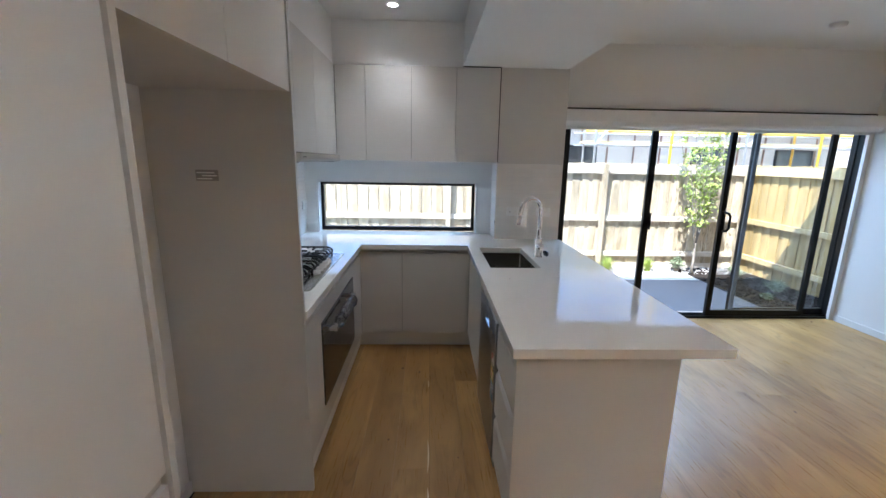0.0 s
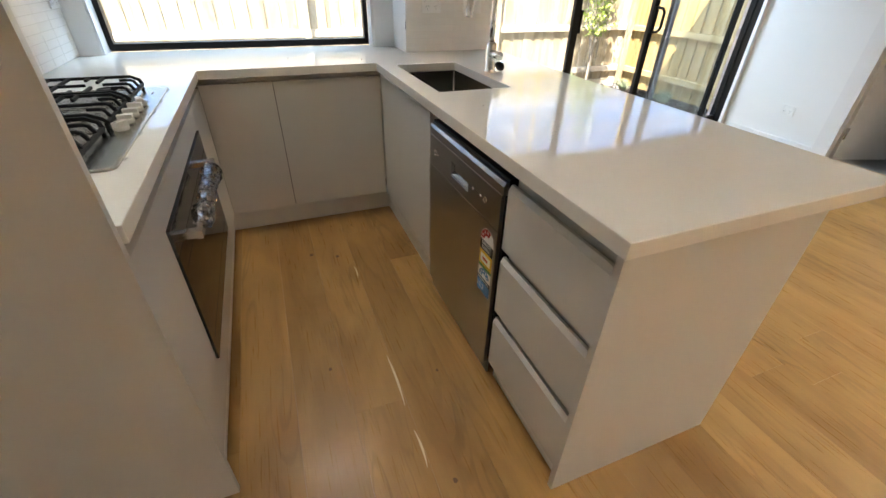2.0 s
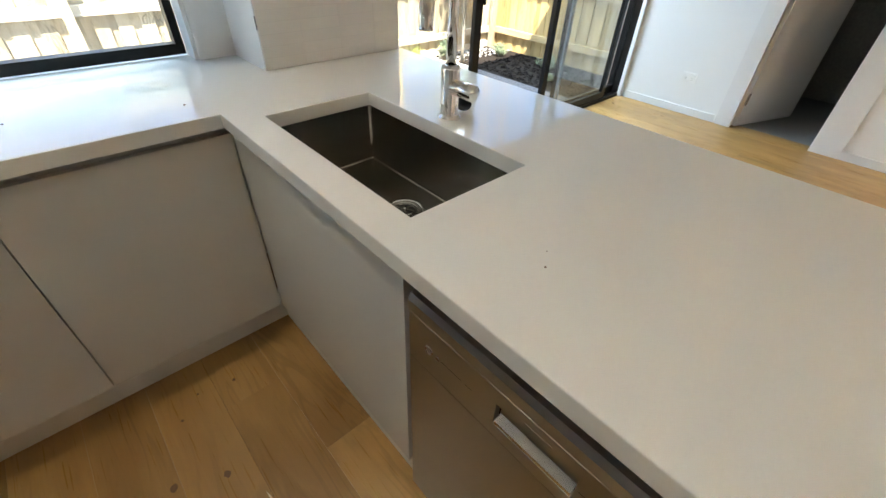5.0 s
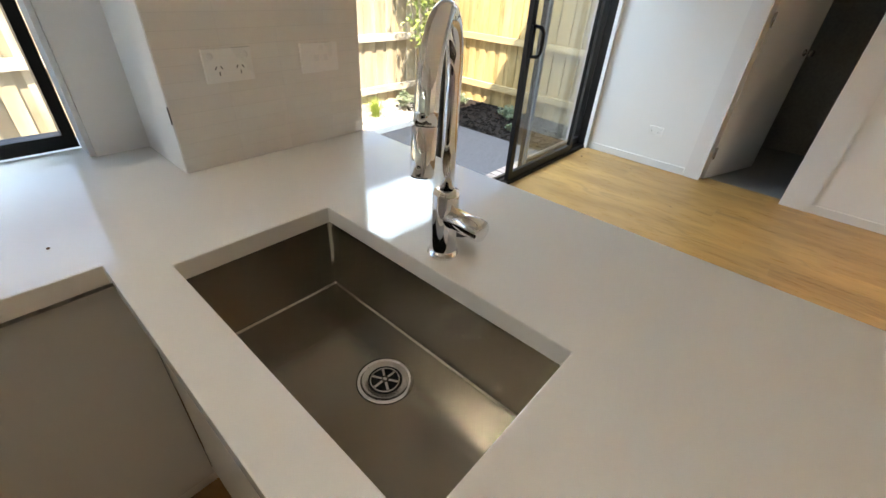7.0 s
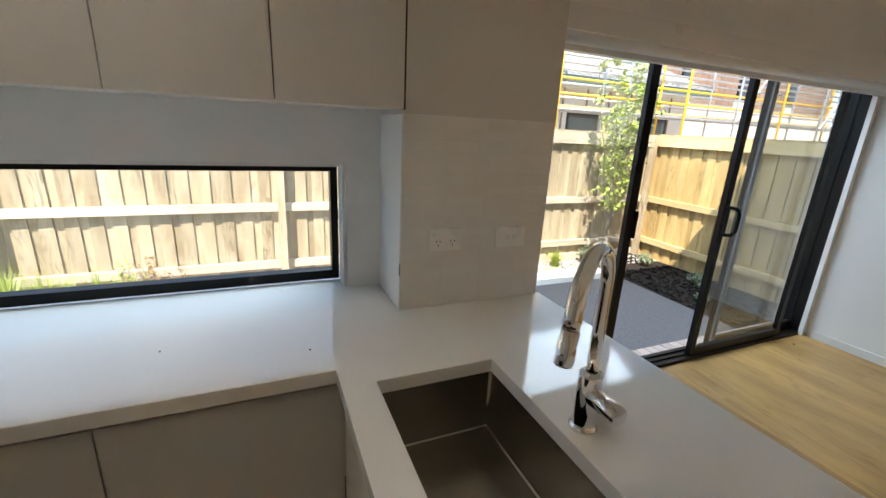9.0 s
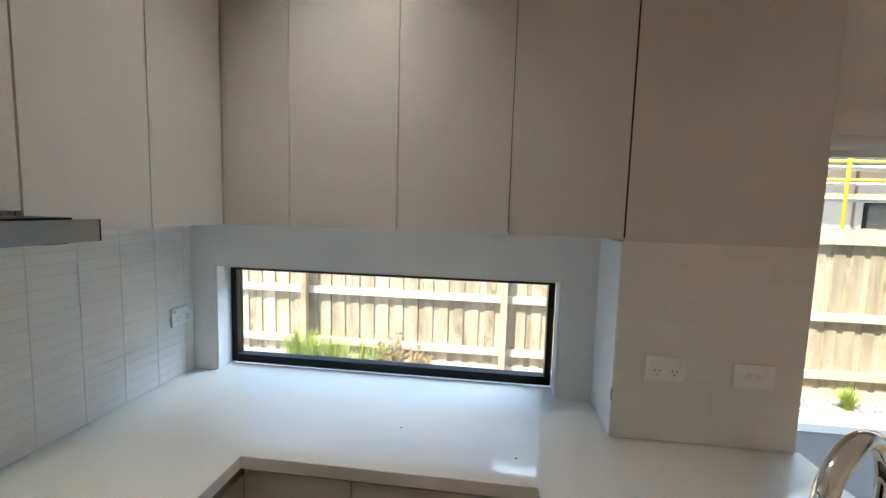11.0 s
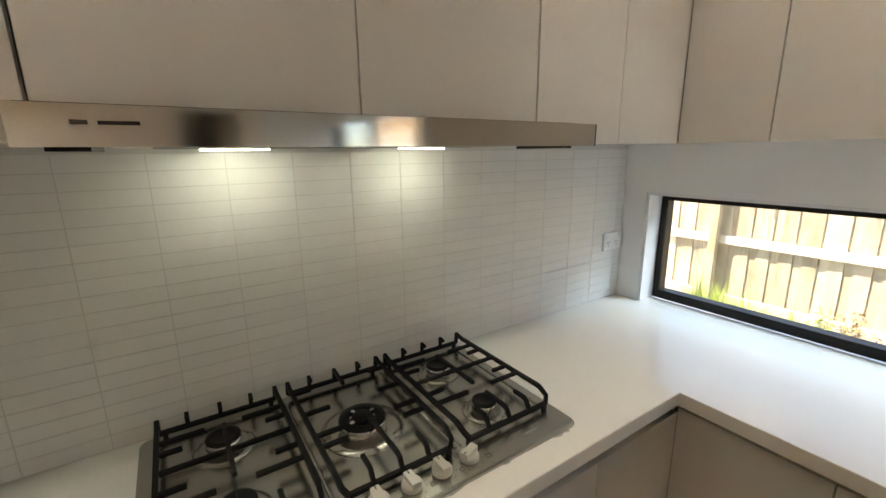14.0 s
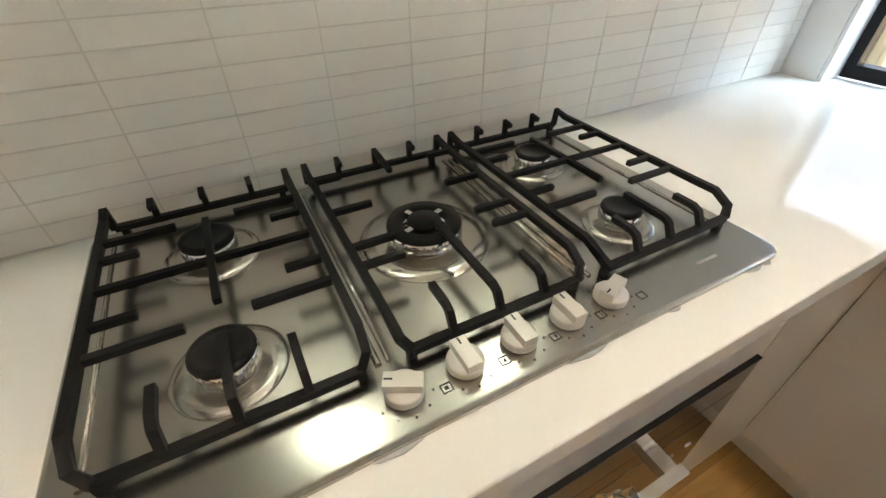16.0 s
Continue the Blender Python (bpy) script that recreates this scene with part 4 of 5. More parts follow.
part("kickplate", rbox(XP + 0.012, XP + 0.020, DA, DB, 0.014, 0.073, 0.001), DWSTEEL, dw)
for y in (2.252, 2.312, 2.640):
    bm = bmesh.new()
    add_lathe(bm, [(0.0055, 0.0), (0.0055, 0.0018), (0.004, 0.0024), (0, 0.0024)], (XP - 0.004, y, 0.722), 20, Matrix.Rotation(radians(-90), 3, "Y"))
    part("button", bm, STEEL, panel, "round steel button")
for y in (2.222, 2.664):
    bm = bmesh.new()
    add_lathe(bm, [(0.0075, 0.0), (0.0085, 0.002), (0.0095, 0.002), (0.0105, 0.0)], (XP - 0.004, y, 0.722), 28, Matrix.Rotation(radians(-90), 3, "Y"))
    part("button_ring", bm, CHROME, panel, "chrome button ring")
for a, b in ((2.262, 2.300), (2.322, 2.345), (2.555, 2.572), (2.580, 2.630)):
    part("print_line", boxes((XP - 0.0046, XP - 0.0042, a, b, 0.7215, 0.7225)), BLACK_INK, panel)
part("badge_mark", boxes((XP - 0.0046, XP - 0.0042, 2.40, 2.45, 0.760, 0.764)), GREYLABEL, panel)

# energy rating sticker: white arch over yellow and blue bands
stick = thing("energy_sticker", (XP - 0.0045, 2.18, 0.375), "energy and water rating sticker on the dishwasher door", "sticker")
SX = XP - 0.0046
def band(name, z0, z1, mat, y0=2.137, y1=2.226, lift=0.0):
    part(name, boxes((SX - 0.0004 - lift, SX - lift, y0, y1, z0, z1)), mat, stick)
band("backing", 0.372, 0.590, WHITE_INK)
bm = bmesh.new()
arc = [(2.1815 + 0.0445 * math.cos(radians(t)), 0.590 + 0.0445 * math.sin(radians(t))) for t in range(0, 181, 12)]
fr = [[bm.verts.new((x, y, z)) for y, z in arc] for x in (SX - 0.0004, SX)]
bm.faces.new(fr[0])
bm.faces.new(fr[1][::-1])
for i in range(len(arc)):
    j = (i + 1) % len(arc)
    bm.faces.new((fr[0][i], fr[0][j], fr[1][j], fr[1][i]))
part("arch", bm, WHITE_INK, stick)
def arc_band(name, cy, cz, r0, r1, a0, a1, mat, lift):
    ts = [radians(a0 + (a1 - a0) * k / 12) for k in range(13)]
    pts = [(cy + r1 * math.cos(t), cz + r1 * math.sin(t)) for t in ts] + [(cy + r0 * math.cos(t), cz + r0 * math.sin(t)) for t in ts[::-1]]
    part(name, prism(pts, lambda p: (SX - lift + 0.0004, *p), lambda p: (SX - lift, *p)), mat, stick)
arc_band("red_arc", 2.1815, 0.588, 0.020, 0.043, 2, 118, RED_INK, 0.001)
band("energy_band", 0.545, 0.583, BLACK_INK, lift=0.0006)
band("yellow_band", 0.487, 0.544, YEL_INK, lift=0.0006)
band("value_box", 0.500, 0.532, WHITE_INK, 2.148, 2.215, lift=0.0012)
band("value_bar", 0.511, 0.521, RED_INK, 2.165, 2.200, lift=0.0018)
band("green_band", 0.476, 0.486, GREEN_INK, lift=0.0006)
arc_band("blue_arc", 2.1815, 0.438, 0.018, 0.038, 5, 160, BLUE_INK, 0.001)
band("water_band", 0.420, 0.436, BLACK_INK, lift=0.0006)
band("blue_band", 0.375, 0.419, BLUE_INK, lift=0.0006)
def star(y, z, r, lift=0.0016):
    pts = [(y + (r if k % 2 == 0 else r * 0.42) * math.sin(k * math.pi / 5), z + (r if k % 2 == 0 else r * 0.42) * math.cos(k * math.pi / 5)) for k in range(10)]
    part("star", prism(pts, lambda p: (SX - lift + 0.0004, *p), lambda p: (SX - lift, *p)), WHITE_INK, stick)
for t in (25, 60, 95):
    star(2.1815 + 0.033 * math.cos(radians(t)), 0.588 + 0.033 * math.sin(radians(t)), 0.0075)
for t in (18, 50, 82, 114, 145):
    star(2.1815 + 0.028 * math.cos(radians(t)), 0.438 + 0.028 * math.sin(radians(t)), 0.006)
def words(text, size, place, mat, parent, rx=90, rz=-90, extrude=0.0002, align="CENTER"):
    """Lettering in the built-in font, turned to face out of its surface."""
    cu = bpy.data.curves.new("lettering", "FONT")
    cu.body, cu.size, cu.extrude, cu.align_x, cu.align_y = text, size, extrude, align, "CENTER"
    tmp = bpy.data.objects.new("lettering", cu)
    scene.collection.objects.link(tmp)
    me = bpy.data.meshes.new_from_object(tmp.evaluated_get(bpy.context.evaluated_depsgraph_get()))
    bpy.data.objects.remove(tmp)
    me.materials.clear()
    me.materials.append(mat)
    ob = new("lettering", me)
    ob.parent = parent
    ob.location = Vector(place) - base_of(parent)
    ob.rotation_euler = (radians(rx), 0, radians(rz))
    return ob
words("ENERGY", 0.017, (SX - 0.0012, 2.1815, 0.574), WHITE_INK, stick)
words("RATING", 0.017, (SX - 0.0012, 2.1815, 0.556), WHITE_INK, stick)
words("WATER RATING", 0.0105, (SX - 0.0012, 2.1815, 0.428), WHITE_INK, stick)
words("10.2", 0.030, (SX - 0.0012, 2.203, 0.398), WHITE_INK, stick)


# ---- sink and tap ----
sink = thing("sink", (0.449, 3.10, 0.70), "undermount brushed stainless steel single-bowl sink", "sink")
sx0, sx1, sy0, sy1, sz0, sz1 = 0.283, 0.615, 2.792, 3.413, 0.700, 0.8795
bm = boxes((sx0, sx1, sy0, sy1, sz0, sz1))
bmesh.ops.delete(bm, geom=[f for f in bm.faces if f.calc_center_median().z > sz1 - 1e-4], context="FACES")
edges = [e for e in bm.edges if not e.is_boundary]
bmesh.ops.bevel(bm, geom=edges, offset=0.008, segments=3, affect="EDGES", profile=0.5)
for f in bm.faces:
    f.smooth = f.calc_area() < 0.004
bmesh.ops.solidify(bm, geom=bm.faces[:], thickness=-0.0012)
part("bowl", bm, SINKSTEEL, sink)
DRX, DRY = 0.497, 3.09
bm = bmesh.new()
add_lathe(bm, [(0.057, 0.7006), (0.0565, 0.7022), (0.052, 0.7032), (0.048, 0.7026), (0.0455, 0.7012)], (DRX, DRY, 0), 48)
dr = part("drain_ring", bm, CHROME, sink, "polished drain ring")
bm = bmesh.new()
add_lathe(bm, [(0.0460, 0.7022), (0.043, 0.7016), (0.034, 0.7010), (0.0335, 0.7008)], (DRX, DRY, 0), 44)
part("drain_cup", bm, STEEL, dr, "brushed steel drain cup")
bm = bmesh.new()
add_lathe(bm, [(0.0, 0.7010), (0.034, 0.7010)], (DRX, DRY, 0), 40)
part("drain_well", bm, DARK, dr)
bm = bmesh.new()
add_lathe(bm, [(0.031, 0.7012), (0.030, 0.7032), (0.0265, 0.7032), (0.026, 0.7012)], (DRX, DRY, 0), 40)
add_lathe(bm, [(0, 0.7085), (0.005, 0.7080), (0.0075, 0.704), (0.0075, 0.7012)], (DRX, DRY, 0), 24)
for i in range(6):
    a = 2 * math.pi * i / 6
    add_box(bm, 0.006, 0.0268, -0.0026, 0.0026, 0.7014, 0.7036, Matrix.Translation((DRX, DRY, 0)) @ Matrix.Rotation(a, 4, "Z"))
part("basket", bm, STEEL, dr, "steel strainer basket")

tap = thing("kitchen_tap", (0.665, 3.106, 0.92), "polished chrome gooseneck pull-down kitchen tap", "tap")
TX, TY = 0.667, 3.106
bm = bmesh.new()
add_lathe(bm, [(0.0, 0.9202), (0.031, 0.9202), (0.031, 0.926), (0.026, 0.930), (0.0245, 0.934), (0.0245, 1.048), (0.0225, 1.054), (0, 1.054)], (TX, TY, 0), 44)
part("base", bm, CHROME, tap)
bm = bmesh.new()
RC, ZC = 0.094, 1.246
DX, DY = -0.856, -0.517      # the way the spout points
def reach(d, z):
    return Vector((TX + DX * d, TY + DY * d, z))
path = [reach(0, 1.05), reach(0, 1.15), reach(0, ZC)]
SWEEP = radians(169)
for i in range(1, 29):
    t = SWEEP * i / 28
    path.append(reach(RC - RC * math.cos(t), ZC + RC * math.sin(t)))
down = (reach(math.sin(SWEEP), math.cos(SWEEP)) - reach(0, 0)).normalized()
joint = path[-1] + down * 0.036
tip = joint + down * 0.062
path += [path[-1] + down * 0.018, joint]
add_tube(bm, path, 0.0155, 28, radii=[0.0128] * 3 + [0.0128 + 0.0018 * i / 28 for i in range(1, 29)] + [0.0147, 0.0148])
part("spout", bm, CHROME, tap)
bm = bmesh.new()
ax = down.to_track_quat("Z", "Y").to_matrix()
HL = (tip - joint).length
add_lathe(bm, [(0.0, 0.0008), (0.0138, 0.0008), (0.0152, 0.0022), (0.0154, HL - 0.003), (0.0142, HL), (0.0, HL)], joint, 40, ax)
head = part("spray_head", bm, CHROME, tap, "chrome pull-down spray head")
bm = bmesh.new()
add_lathe(bm, [(0.0, HL + 0.0004), (0.0120, HL + 0.0004), (0.0120, HL - 0.001)], joint, 28, ax)
part("spray_face", bm, DARK, head, "dark rubber spray face")
mid = joint + down * HL * 0.45 + Vector((-DX, -DY, 0)) * 0.0155
bm = bmesh.new()
add_lathe(bm, [(0.0, 0.004), (0.0035, 0.0038), (0.005, 0.002), (0.005, -0.002)], mid, 20, Vector((-DX, -DY, 0)).to_track_quat("Z", "Y").to_matrix())
part("spray_button", bm, BLACK, head, "black spray button")
bm = bmesh.new()
add_lathe(bm, [(0.0132, 1.0535), (0.0225, 1.0535), (0.0225, 1.0545), (0.0165, 1.0575), (0.0132, 1.058)], (TX, TY, 0), 36)
part("neck_collar", bm, CHROME, tap)
bm = bmesh.new()
q = Matrix.Rotation(radians(90), 3, "X")
add_lathe(bm, [(0.0, 0.0), (0.0205, 0.0), (0.0205, 0.075), (0.018, 0.079), (0, 0.079)], (TX, TY - 0.010, 1.006), 36, q)
part("lever_hub", bm, CHROME, tap, "chrome lever hub")

# the sink's spare strainer plug, propped on edge against the tap
plug = thing("sink_plug", (0.725, 3.112, 0.92), "small black ribbed sink strainer plug propped against the tap", "sink plug")
tilt = Matrix.Rotation(radians(35), 3, "Z") @ Matrix.Rotation(radians(68), 3, "Y")
def plug_part(name, profile, mat, lb=""):
    b = bmesh.new()
    add_lathe(b, profile, (0.724, 3.112, 0.9445), 32, tilt)
    return part(name, b, mat, plug, lb)
plug_part("disc", [(0, 0.004), (0.023, 0.004), (0.0245, 0.002), (0.0245, 0.0), (0, 0.0)], BLACK)
plug_part("dome", [(0.021, 0.0045), (0.019, 0.011), (0.013, 0.016), (0, 0.018)], BLACK)
for r, z in ((0.0205, 0.0075), (0.0165, 0.0138), (0.0095, 0.0175)):
    plug_part("rib", [(r + 0.0012, z - 0.0010), (r + 0.0012, z + 0.0010), (r - 0.0016, z + 0.0010)], CHROME, "bright metal rib")


# ---- power points and switches ----
def outlet(name, centre, facing, w=0.117, h=0.075, kind="double", label="white double power point"):
    """A plate on a wall; facing is the turn about z of a plate that looks towards -y."""
    t = thing(name, (0, 0, 0), label, "power point")
    t.matrix_world = Matrix.Translation(centre) @ Matrix.Rotation(radians(facing), 4, "Z")
    def p(nm, bm, mat, parent=t, lb=""):
        ob = new(nm, mesh_of(nm, bm, mat))
        ob.parent = parent
        return tagged(ob, lb)
    p("plate", rbox(-w / 2, w / 2, -0.009, 0.0, -h / 2, h / 2, 0.003, 3), PLASTIC)
    if kind == "double":
        for s in (-1, 1):
            b = bmesh.new()
            for dx, dz, rot in ((-0.007, 0.002, 30), (0.007, 0.002, -30), (0.0, -0.011, 0)):
                add_box(b, -0.001, 0.001, -0.0095, -0.0088, -0.0042, 0.0042, Matrix.Translation((s * 0.026 + dx, 0, -0.006 + dz)) @ Matrix.Rotation(radians(rot), 4, "Y"))
            p("socket_slots", b, BLACK_INK)
            b = bmesh.new()
            add_lathe(b, [(0, 0.0022), (0.0075, 0.002), (0.0085, 0.0)], (s * 0.042, -0.009, 0.022), 24, Matrix.Rotation(radians(90), 3, "X"))
            p("switch", b, TRIM)
    elif kind == "switch":
        for s in (-1, 1):
            p("switch", rbox(s * 0.014 - 0.008, s * 0.014 + 0.008, -0.0125, -0.009, -0.008, 0.008, 0.002), TRIM)
    return t

outlet("power_point", (0.614, 3.786, 1.164), 0)
outlet("switch_plate", (0.872, 3.786, 1.161), 0, kind="switch", label="white two-button switch plate on the tiled wall")
outlet("power_point", (-1.228, 3.981, 1.177), 90, label="white double power point above the worktop")
outlet("power_point", (XR - 0.0005, 3.662, 0.320), -90, label="white double power point low on the wall")

# ---- lamps on the ceiling ----
def downlight(x, y, lens=LAMP):
    d = thing("downlight", (x, y, CH), "lit round white recessed ceiling downlight, most of them added as fill", "downlight")
    b = bmesh.new()
    add_lathe(b, [(0.0308, 0.058), (0.036, 0.0), (0.040, -0.004), (0.052, -0.003), (0.054, 0.0)], (x, y, CH), 40)
    part("rim", b, TRIM, d)
    b = bmesh.new()
    add_lathe(b, [(0, 0.050), (0.0305, 0.050), (0.0305, 0.056), (0, 0.056)], (x, y, CH), 40)
    part("lens", b, lens, d, "glowing lens")
    return d

# lights past x = 1 are added fill and glow strongest
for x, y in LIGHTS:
    downlight(x, y, LAMP_FILL if x > 1 else LAMP_DIM if 2 < y < 3 else LAMP)
det = thing("smoke_alarm", (2.95, 3.55, CH), "white round smoke alarm on the ceiling", "smoke alarm")
bm = bmesh.new()
add_lathe(bm, [(0.055, 0.0), (0.055, -0.012), (0.045, -0.028), (0, -0.030)], (2.95, 3.55, CH), 36)
part("housing", bm, PLASTIC, det)

# crumbs on the worktop and a scrap on the floor
for x, y, r in ((0.361, 2.552, 0.0022), (0.396, 2.575, 0.0012), (0.148, 3.611, 0.0034), (-0.225, 3.722, 0.003)):
    bm = bmesh.new()
    add_lathe(bm, [(r * 0.9, 0.0), (r, r * 0.4), (r * 0.5, r * 0.8), (0, r * 0.85)], (x, y, 0.9201), 9)
    solid("crumb", bm, KNOTWOOD, "tiny dark crumb lying on the worktop", "debris", "crumbs")
def dry_leaf(x, y, ln, turn):
    pts = [(ln * u, ln * w) for u, w in ((-0.5, 0.0), (-0.2, 0.22), (0.15, 0.26), (0.5, 0.0), (0.2, -0.18), (-0.2, -0.22))]
    m = Matrix.Translation((x, y, 0.0126)) @ Matrix.Rotation(turn, 4, "Z")
    bm = prism(pts, lambda p: m @ Vector((p[0], p[1], abs(p[1]) * 0.4)), lambda p: m @ Vector((p[0], p[1], abs(p[1]) * 0.4 + 0.001)))
    solid("dry_leaf", bm, KNOTWOOD, "small dry brown leaf on the floorboards", "leaf", "dry leaves")

dry_leaf(3.853, 4.151, 0.045, 0.5)
dry_leaf(3.905, 3.697, 0.030, 1.4)
dry_leaf(3.700, 4.030, 0.022, 2.3)


# ---- the yard ----
ZG = -0.10
structure("ground", boxes((-60, 60, 4.43, 90, ZG - 0.3, ZG - 0.02)), SOIL, "sandy gravel ground")
structure("ground_front", boxes((-60, 60, -60, 4.43, ZG - 0.5, ZG - 0.22)), SOIL, "ground round the house")
structure("patio", boxes((1.0, 3.93, 4.522, 6.06, ZG - 0.02, ZG)), AGGREGATE, "dark exposed-aggregate patio")
structure("patio_edge", rbox(1.0, 3.93, 6.064, 6.42, ZG - 0.02, ZG + 0.002, 0.004), EDGE, "pale concrete edge of the patio")
structure("garden_bed", boxes((3.936, 5.02, 4.44, 6.83, ZG - 0.02, ZG - 0.004)), MULCH, "dark mulched garden bed")
rnd = random.Random(11)
bm = bmesh.new()
for i in range(900):
    x, y = rnd.uniform(3.96, 5.0), rnd.uniform(4.5, 6.2)
    s = rnd.uniform(0.010, 0.028)
    m = Matrix.Translation((x, y, ZG + rnd.uniform(-0.002, 0.012))) @ Euler((rnd.uniform(-0.6, 0.6), rnd.uniform(-0.6, 0.6), rnd.uniform(0, 6.28))).to_matrix().to_4x4()
    add_box(bm, -s, s, -s * 0.4, s * 0.4, -0.003, 0.003, m)
solid("bark_chips", bm, MULCH, "dark bark chips over the garden bed", "mulch", "", "stuff")
bm = bmesh.new()
for i in range(1300):
    if i < 500:
        x, y = rnd.uniform(2.4, 5.0), rnd.uniform(6.43, 6.82)
    else:
        x, y = rnd.uniform(-3.5, 1.2), rnd.uniform(5.6, 6.82)
    s = rnd.uniform(0.008, 0.022)
    m = Matrix.Translation((x, y, ZG - 0.012)) @ Euler((rnd.uniform(0, 3), rnd.uniform(0, 3), rnd.uniform(0, 3))).to_matrix().to_4x4()
    add_box(bm, -s, s, -s * 0.7, s * 0.7, -s * 0.5, s * 0.5, m)
solid("pebbles", bm, EDGE, "pale pebbles over the ground by the fence", "pebbles", "", "stuff")

def add_leaf(bm, m, ln, w):
    v = [bm.verts.new(m @ Vector(p)) for p in ((0, 0, 0), (-w, ln * 0.45, ln * 0.05), (0, ln, -ln * 0.08), (w, ln * 0.45, ln * 0.05), (0, ln * 0.5, -ln * 0.04))]
    bm.faces.new((v[0], v[4], v[1]))
    bm.faces.new((v[1], v[4], v[2]))
    bm.faces.new((v[0], v[3], v[4]))
    bm.faces.new((v[3], v[2], v[4]))

def tree(x, y, h, seed):
    r = random.Random(seed)
    t = thing("young_tree", (x, y, ZG), "slender young tree with small green leaves", "tree")
    b, tips = bmesh.new(), []
    for k in range(9):
        a = r.uniform(0, 6.28)
        spread = r.uniform(0.15, 0.68)
        top = Vector((x + spread * math.cos(a), y + spread * 0.55 * math.sin(a), ZG + h * r.uniform(0.7, 1.0)))
        foot = Vector((x, y, ZG + 0.32 + r.uniform(0, 0.25)))
        pts = [foot.lerp(top, i / 8) + Vector((r.uniform(-1, 1), r.uniform(-1, 1), 0)) * 0.02 for i in range(9)]
        pts[0] = foot
        add_tube(b, pts, 0.01, 6, radii=[0.011 * (1 - 0.85 * i / 8) for i in range(9)])
        for i in range(2, 9):
            for j in range(2):
                d = Vector((r.uniform(-1, 1), r.uniform(-0.7, 0.7), r.uniform(0.1, 0.9))).normalized()
                e = pts[i] + d * r.uniform(0.08, 0.22)
                add_tube(b, [pts[i], pts[i].lerp(e, 0.5) + Vector((0, 0, 0.01)), e], 0.003, 4, radii=[0.0035, 0.0025, 0.0012])
                tips.append((pts[i], e))
    limb = b
    b = bmesh.new()
    add_tube(b, [(x, y, ZG - 0.02), (x + 0.008, y, ZG + 0.2), (x, y, ZG + 0.45), (x - 0.006, y, ZG + 0.60)], 0.02, 10, radii=[0.024, 0.02, 0.018, 0.015])
    part("trunk", b, BARK, t)
    part("limb", limb, BARK, t)
    b = bmesh.new()
    for p, e in tips:
        for i in range(r.randint(12, 20)):
            c = p.lerp(e, r.uniform(0.2, 1.1)) + Vector((r.gauss(0, 1), r.gauss(0, 1), r.gauss(0, 1))) * 0.032
            m = Matrix.Translation(c) @ Euler((r.uniform(-1.2, 0.8), r.uniform(-0.8, 0.8), r.uniform(0, 6.28))).to_matrix().to_4x4()
            add_leaf(b, m, r.uniform(0.036, 0.068), r.uniform(0.012, 0.020))
    part("crown", b, LEAF, t, "small bright green leaves")
    return t

tree(4.02, 6.42, 2.65, 3)

def shrub(name, x, y, r0, h, mat, seed, label, blades=False):
    r = random.Random(seed)
    t = thing(name, (x, y, ZG), label, "shrub" if not blades else "grass tuft")
    b, st = bmesh.new(), bmesh.new()
    n = 120 if blades else 30
    for i in range(n):
        a, lean = r.uniform(0, 6.28), r.uniform(0.1, 1.0)
        top = Vector((x + r0 * lean * math.cos(a), y + r0 * lean * math.sin(a), ZG + h * r.uniform(0.5, 1.0) * (1.1 - 0.4 * lean)))
        foot = Vector((x + r.uniform(-0.03, 0.03), y + r.uniform(-0.03, 0.03), ZG - 0.015))
        mid = foot.lerp(top, 0.5) + Vector((0, 0, h * 0.12))
        if blades:
            w = Vector((-math.sin(a), math.cos(a), 0)) * 0.0042
            v = [b.verts.new(p) for p in (foot - w, foot + w, mid + w, mid - w, top)]
            b.faces.new((v[0], v[1], v[2], v[3]))
            b.faces.new((v[3], v[2], v[4]))
        else:
            add_tube(st, [foot, mid, top], 0.003, 4, radii=[0.004, 0.003, 0.001])
            for j in range(22):
                q = r.uniform(0.25, 1.0)
                c = foot.lerp(mid, q * 2) if q < 0.5 else mid.lerp(top, q * 2 - 1)
                m = Matrix.Translation(c) @ Euler((r.uniform(-0.4, 1.2), r.uniform(-0.7, 0.7), r.uniform(0, 6.28))).to_matrix().to_4x4()
                add_leaf(b, m, r.uniform(0.025, 0.05), r.uniform(0.005, 0.010))
    if not blades:
        part("stems", st, BARK, t)
    else:
        st.free()
    part("leaves", b, mat, t)
    return t

shrub("shrub", 3.90, 6.62, 0.14, 0.26, LEAF_GREY, 21, "small silver-green shrub in the bed by the back fence")
shrub("shrub", 4.66, 6.30, 0.13, 0.17, LEAF_GREY, 22, "low silver-green shrub in dark mulch")
shrub("shrub", 4.62, 5.50, 0.14, 0.18, LEAF_GREY, 23, "low silver-green shrub in dark mulch")
shrub("shrub", 4.25, 5.20, 0.07, 0.08, LEAF_GREY, 24, "very small seedling in dark mulch")
shrub("grass_tuft", 3.42, 6.62, 0.20, 0.24, LEAF, 25, "green strappy tuft at the foot of the fence", True)
shrub("grass_tuft", 2.75, 6.62, 0.25, 0.26, LEAF, 26, "green strappy tuft at the foot of the fence", True)
for k, (x, y) in enumerate(((-1.95, 6.45), (-1.75, 6.38), (-1.58, 6.5), (-1.85, 6.55), (-1.42, 6.42))):
    shrub("grass_tuft", x, y, 0.32, 0.62 - 0.06 * k, LEAF, 30 + k, "tall green grass tuft outside the strip window", True)
shrub("shrub", -0.88, 6.42, 0.22, 0.52, LEAF_RED, 35, "sparse bronze-leaved shrub outside the strip window")
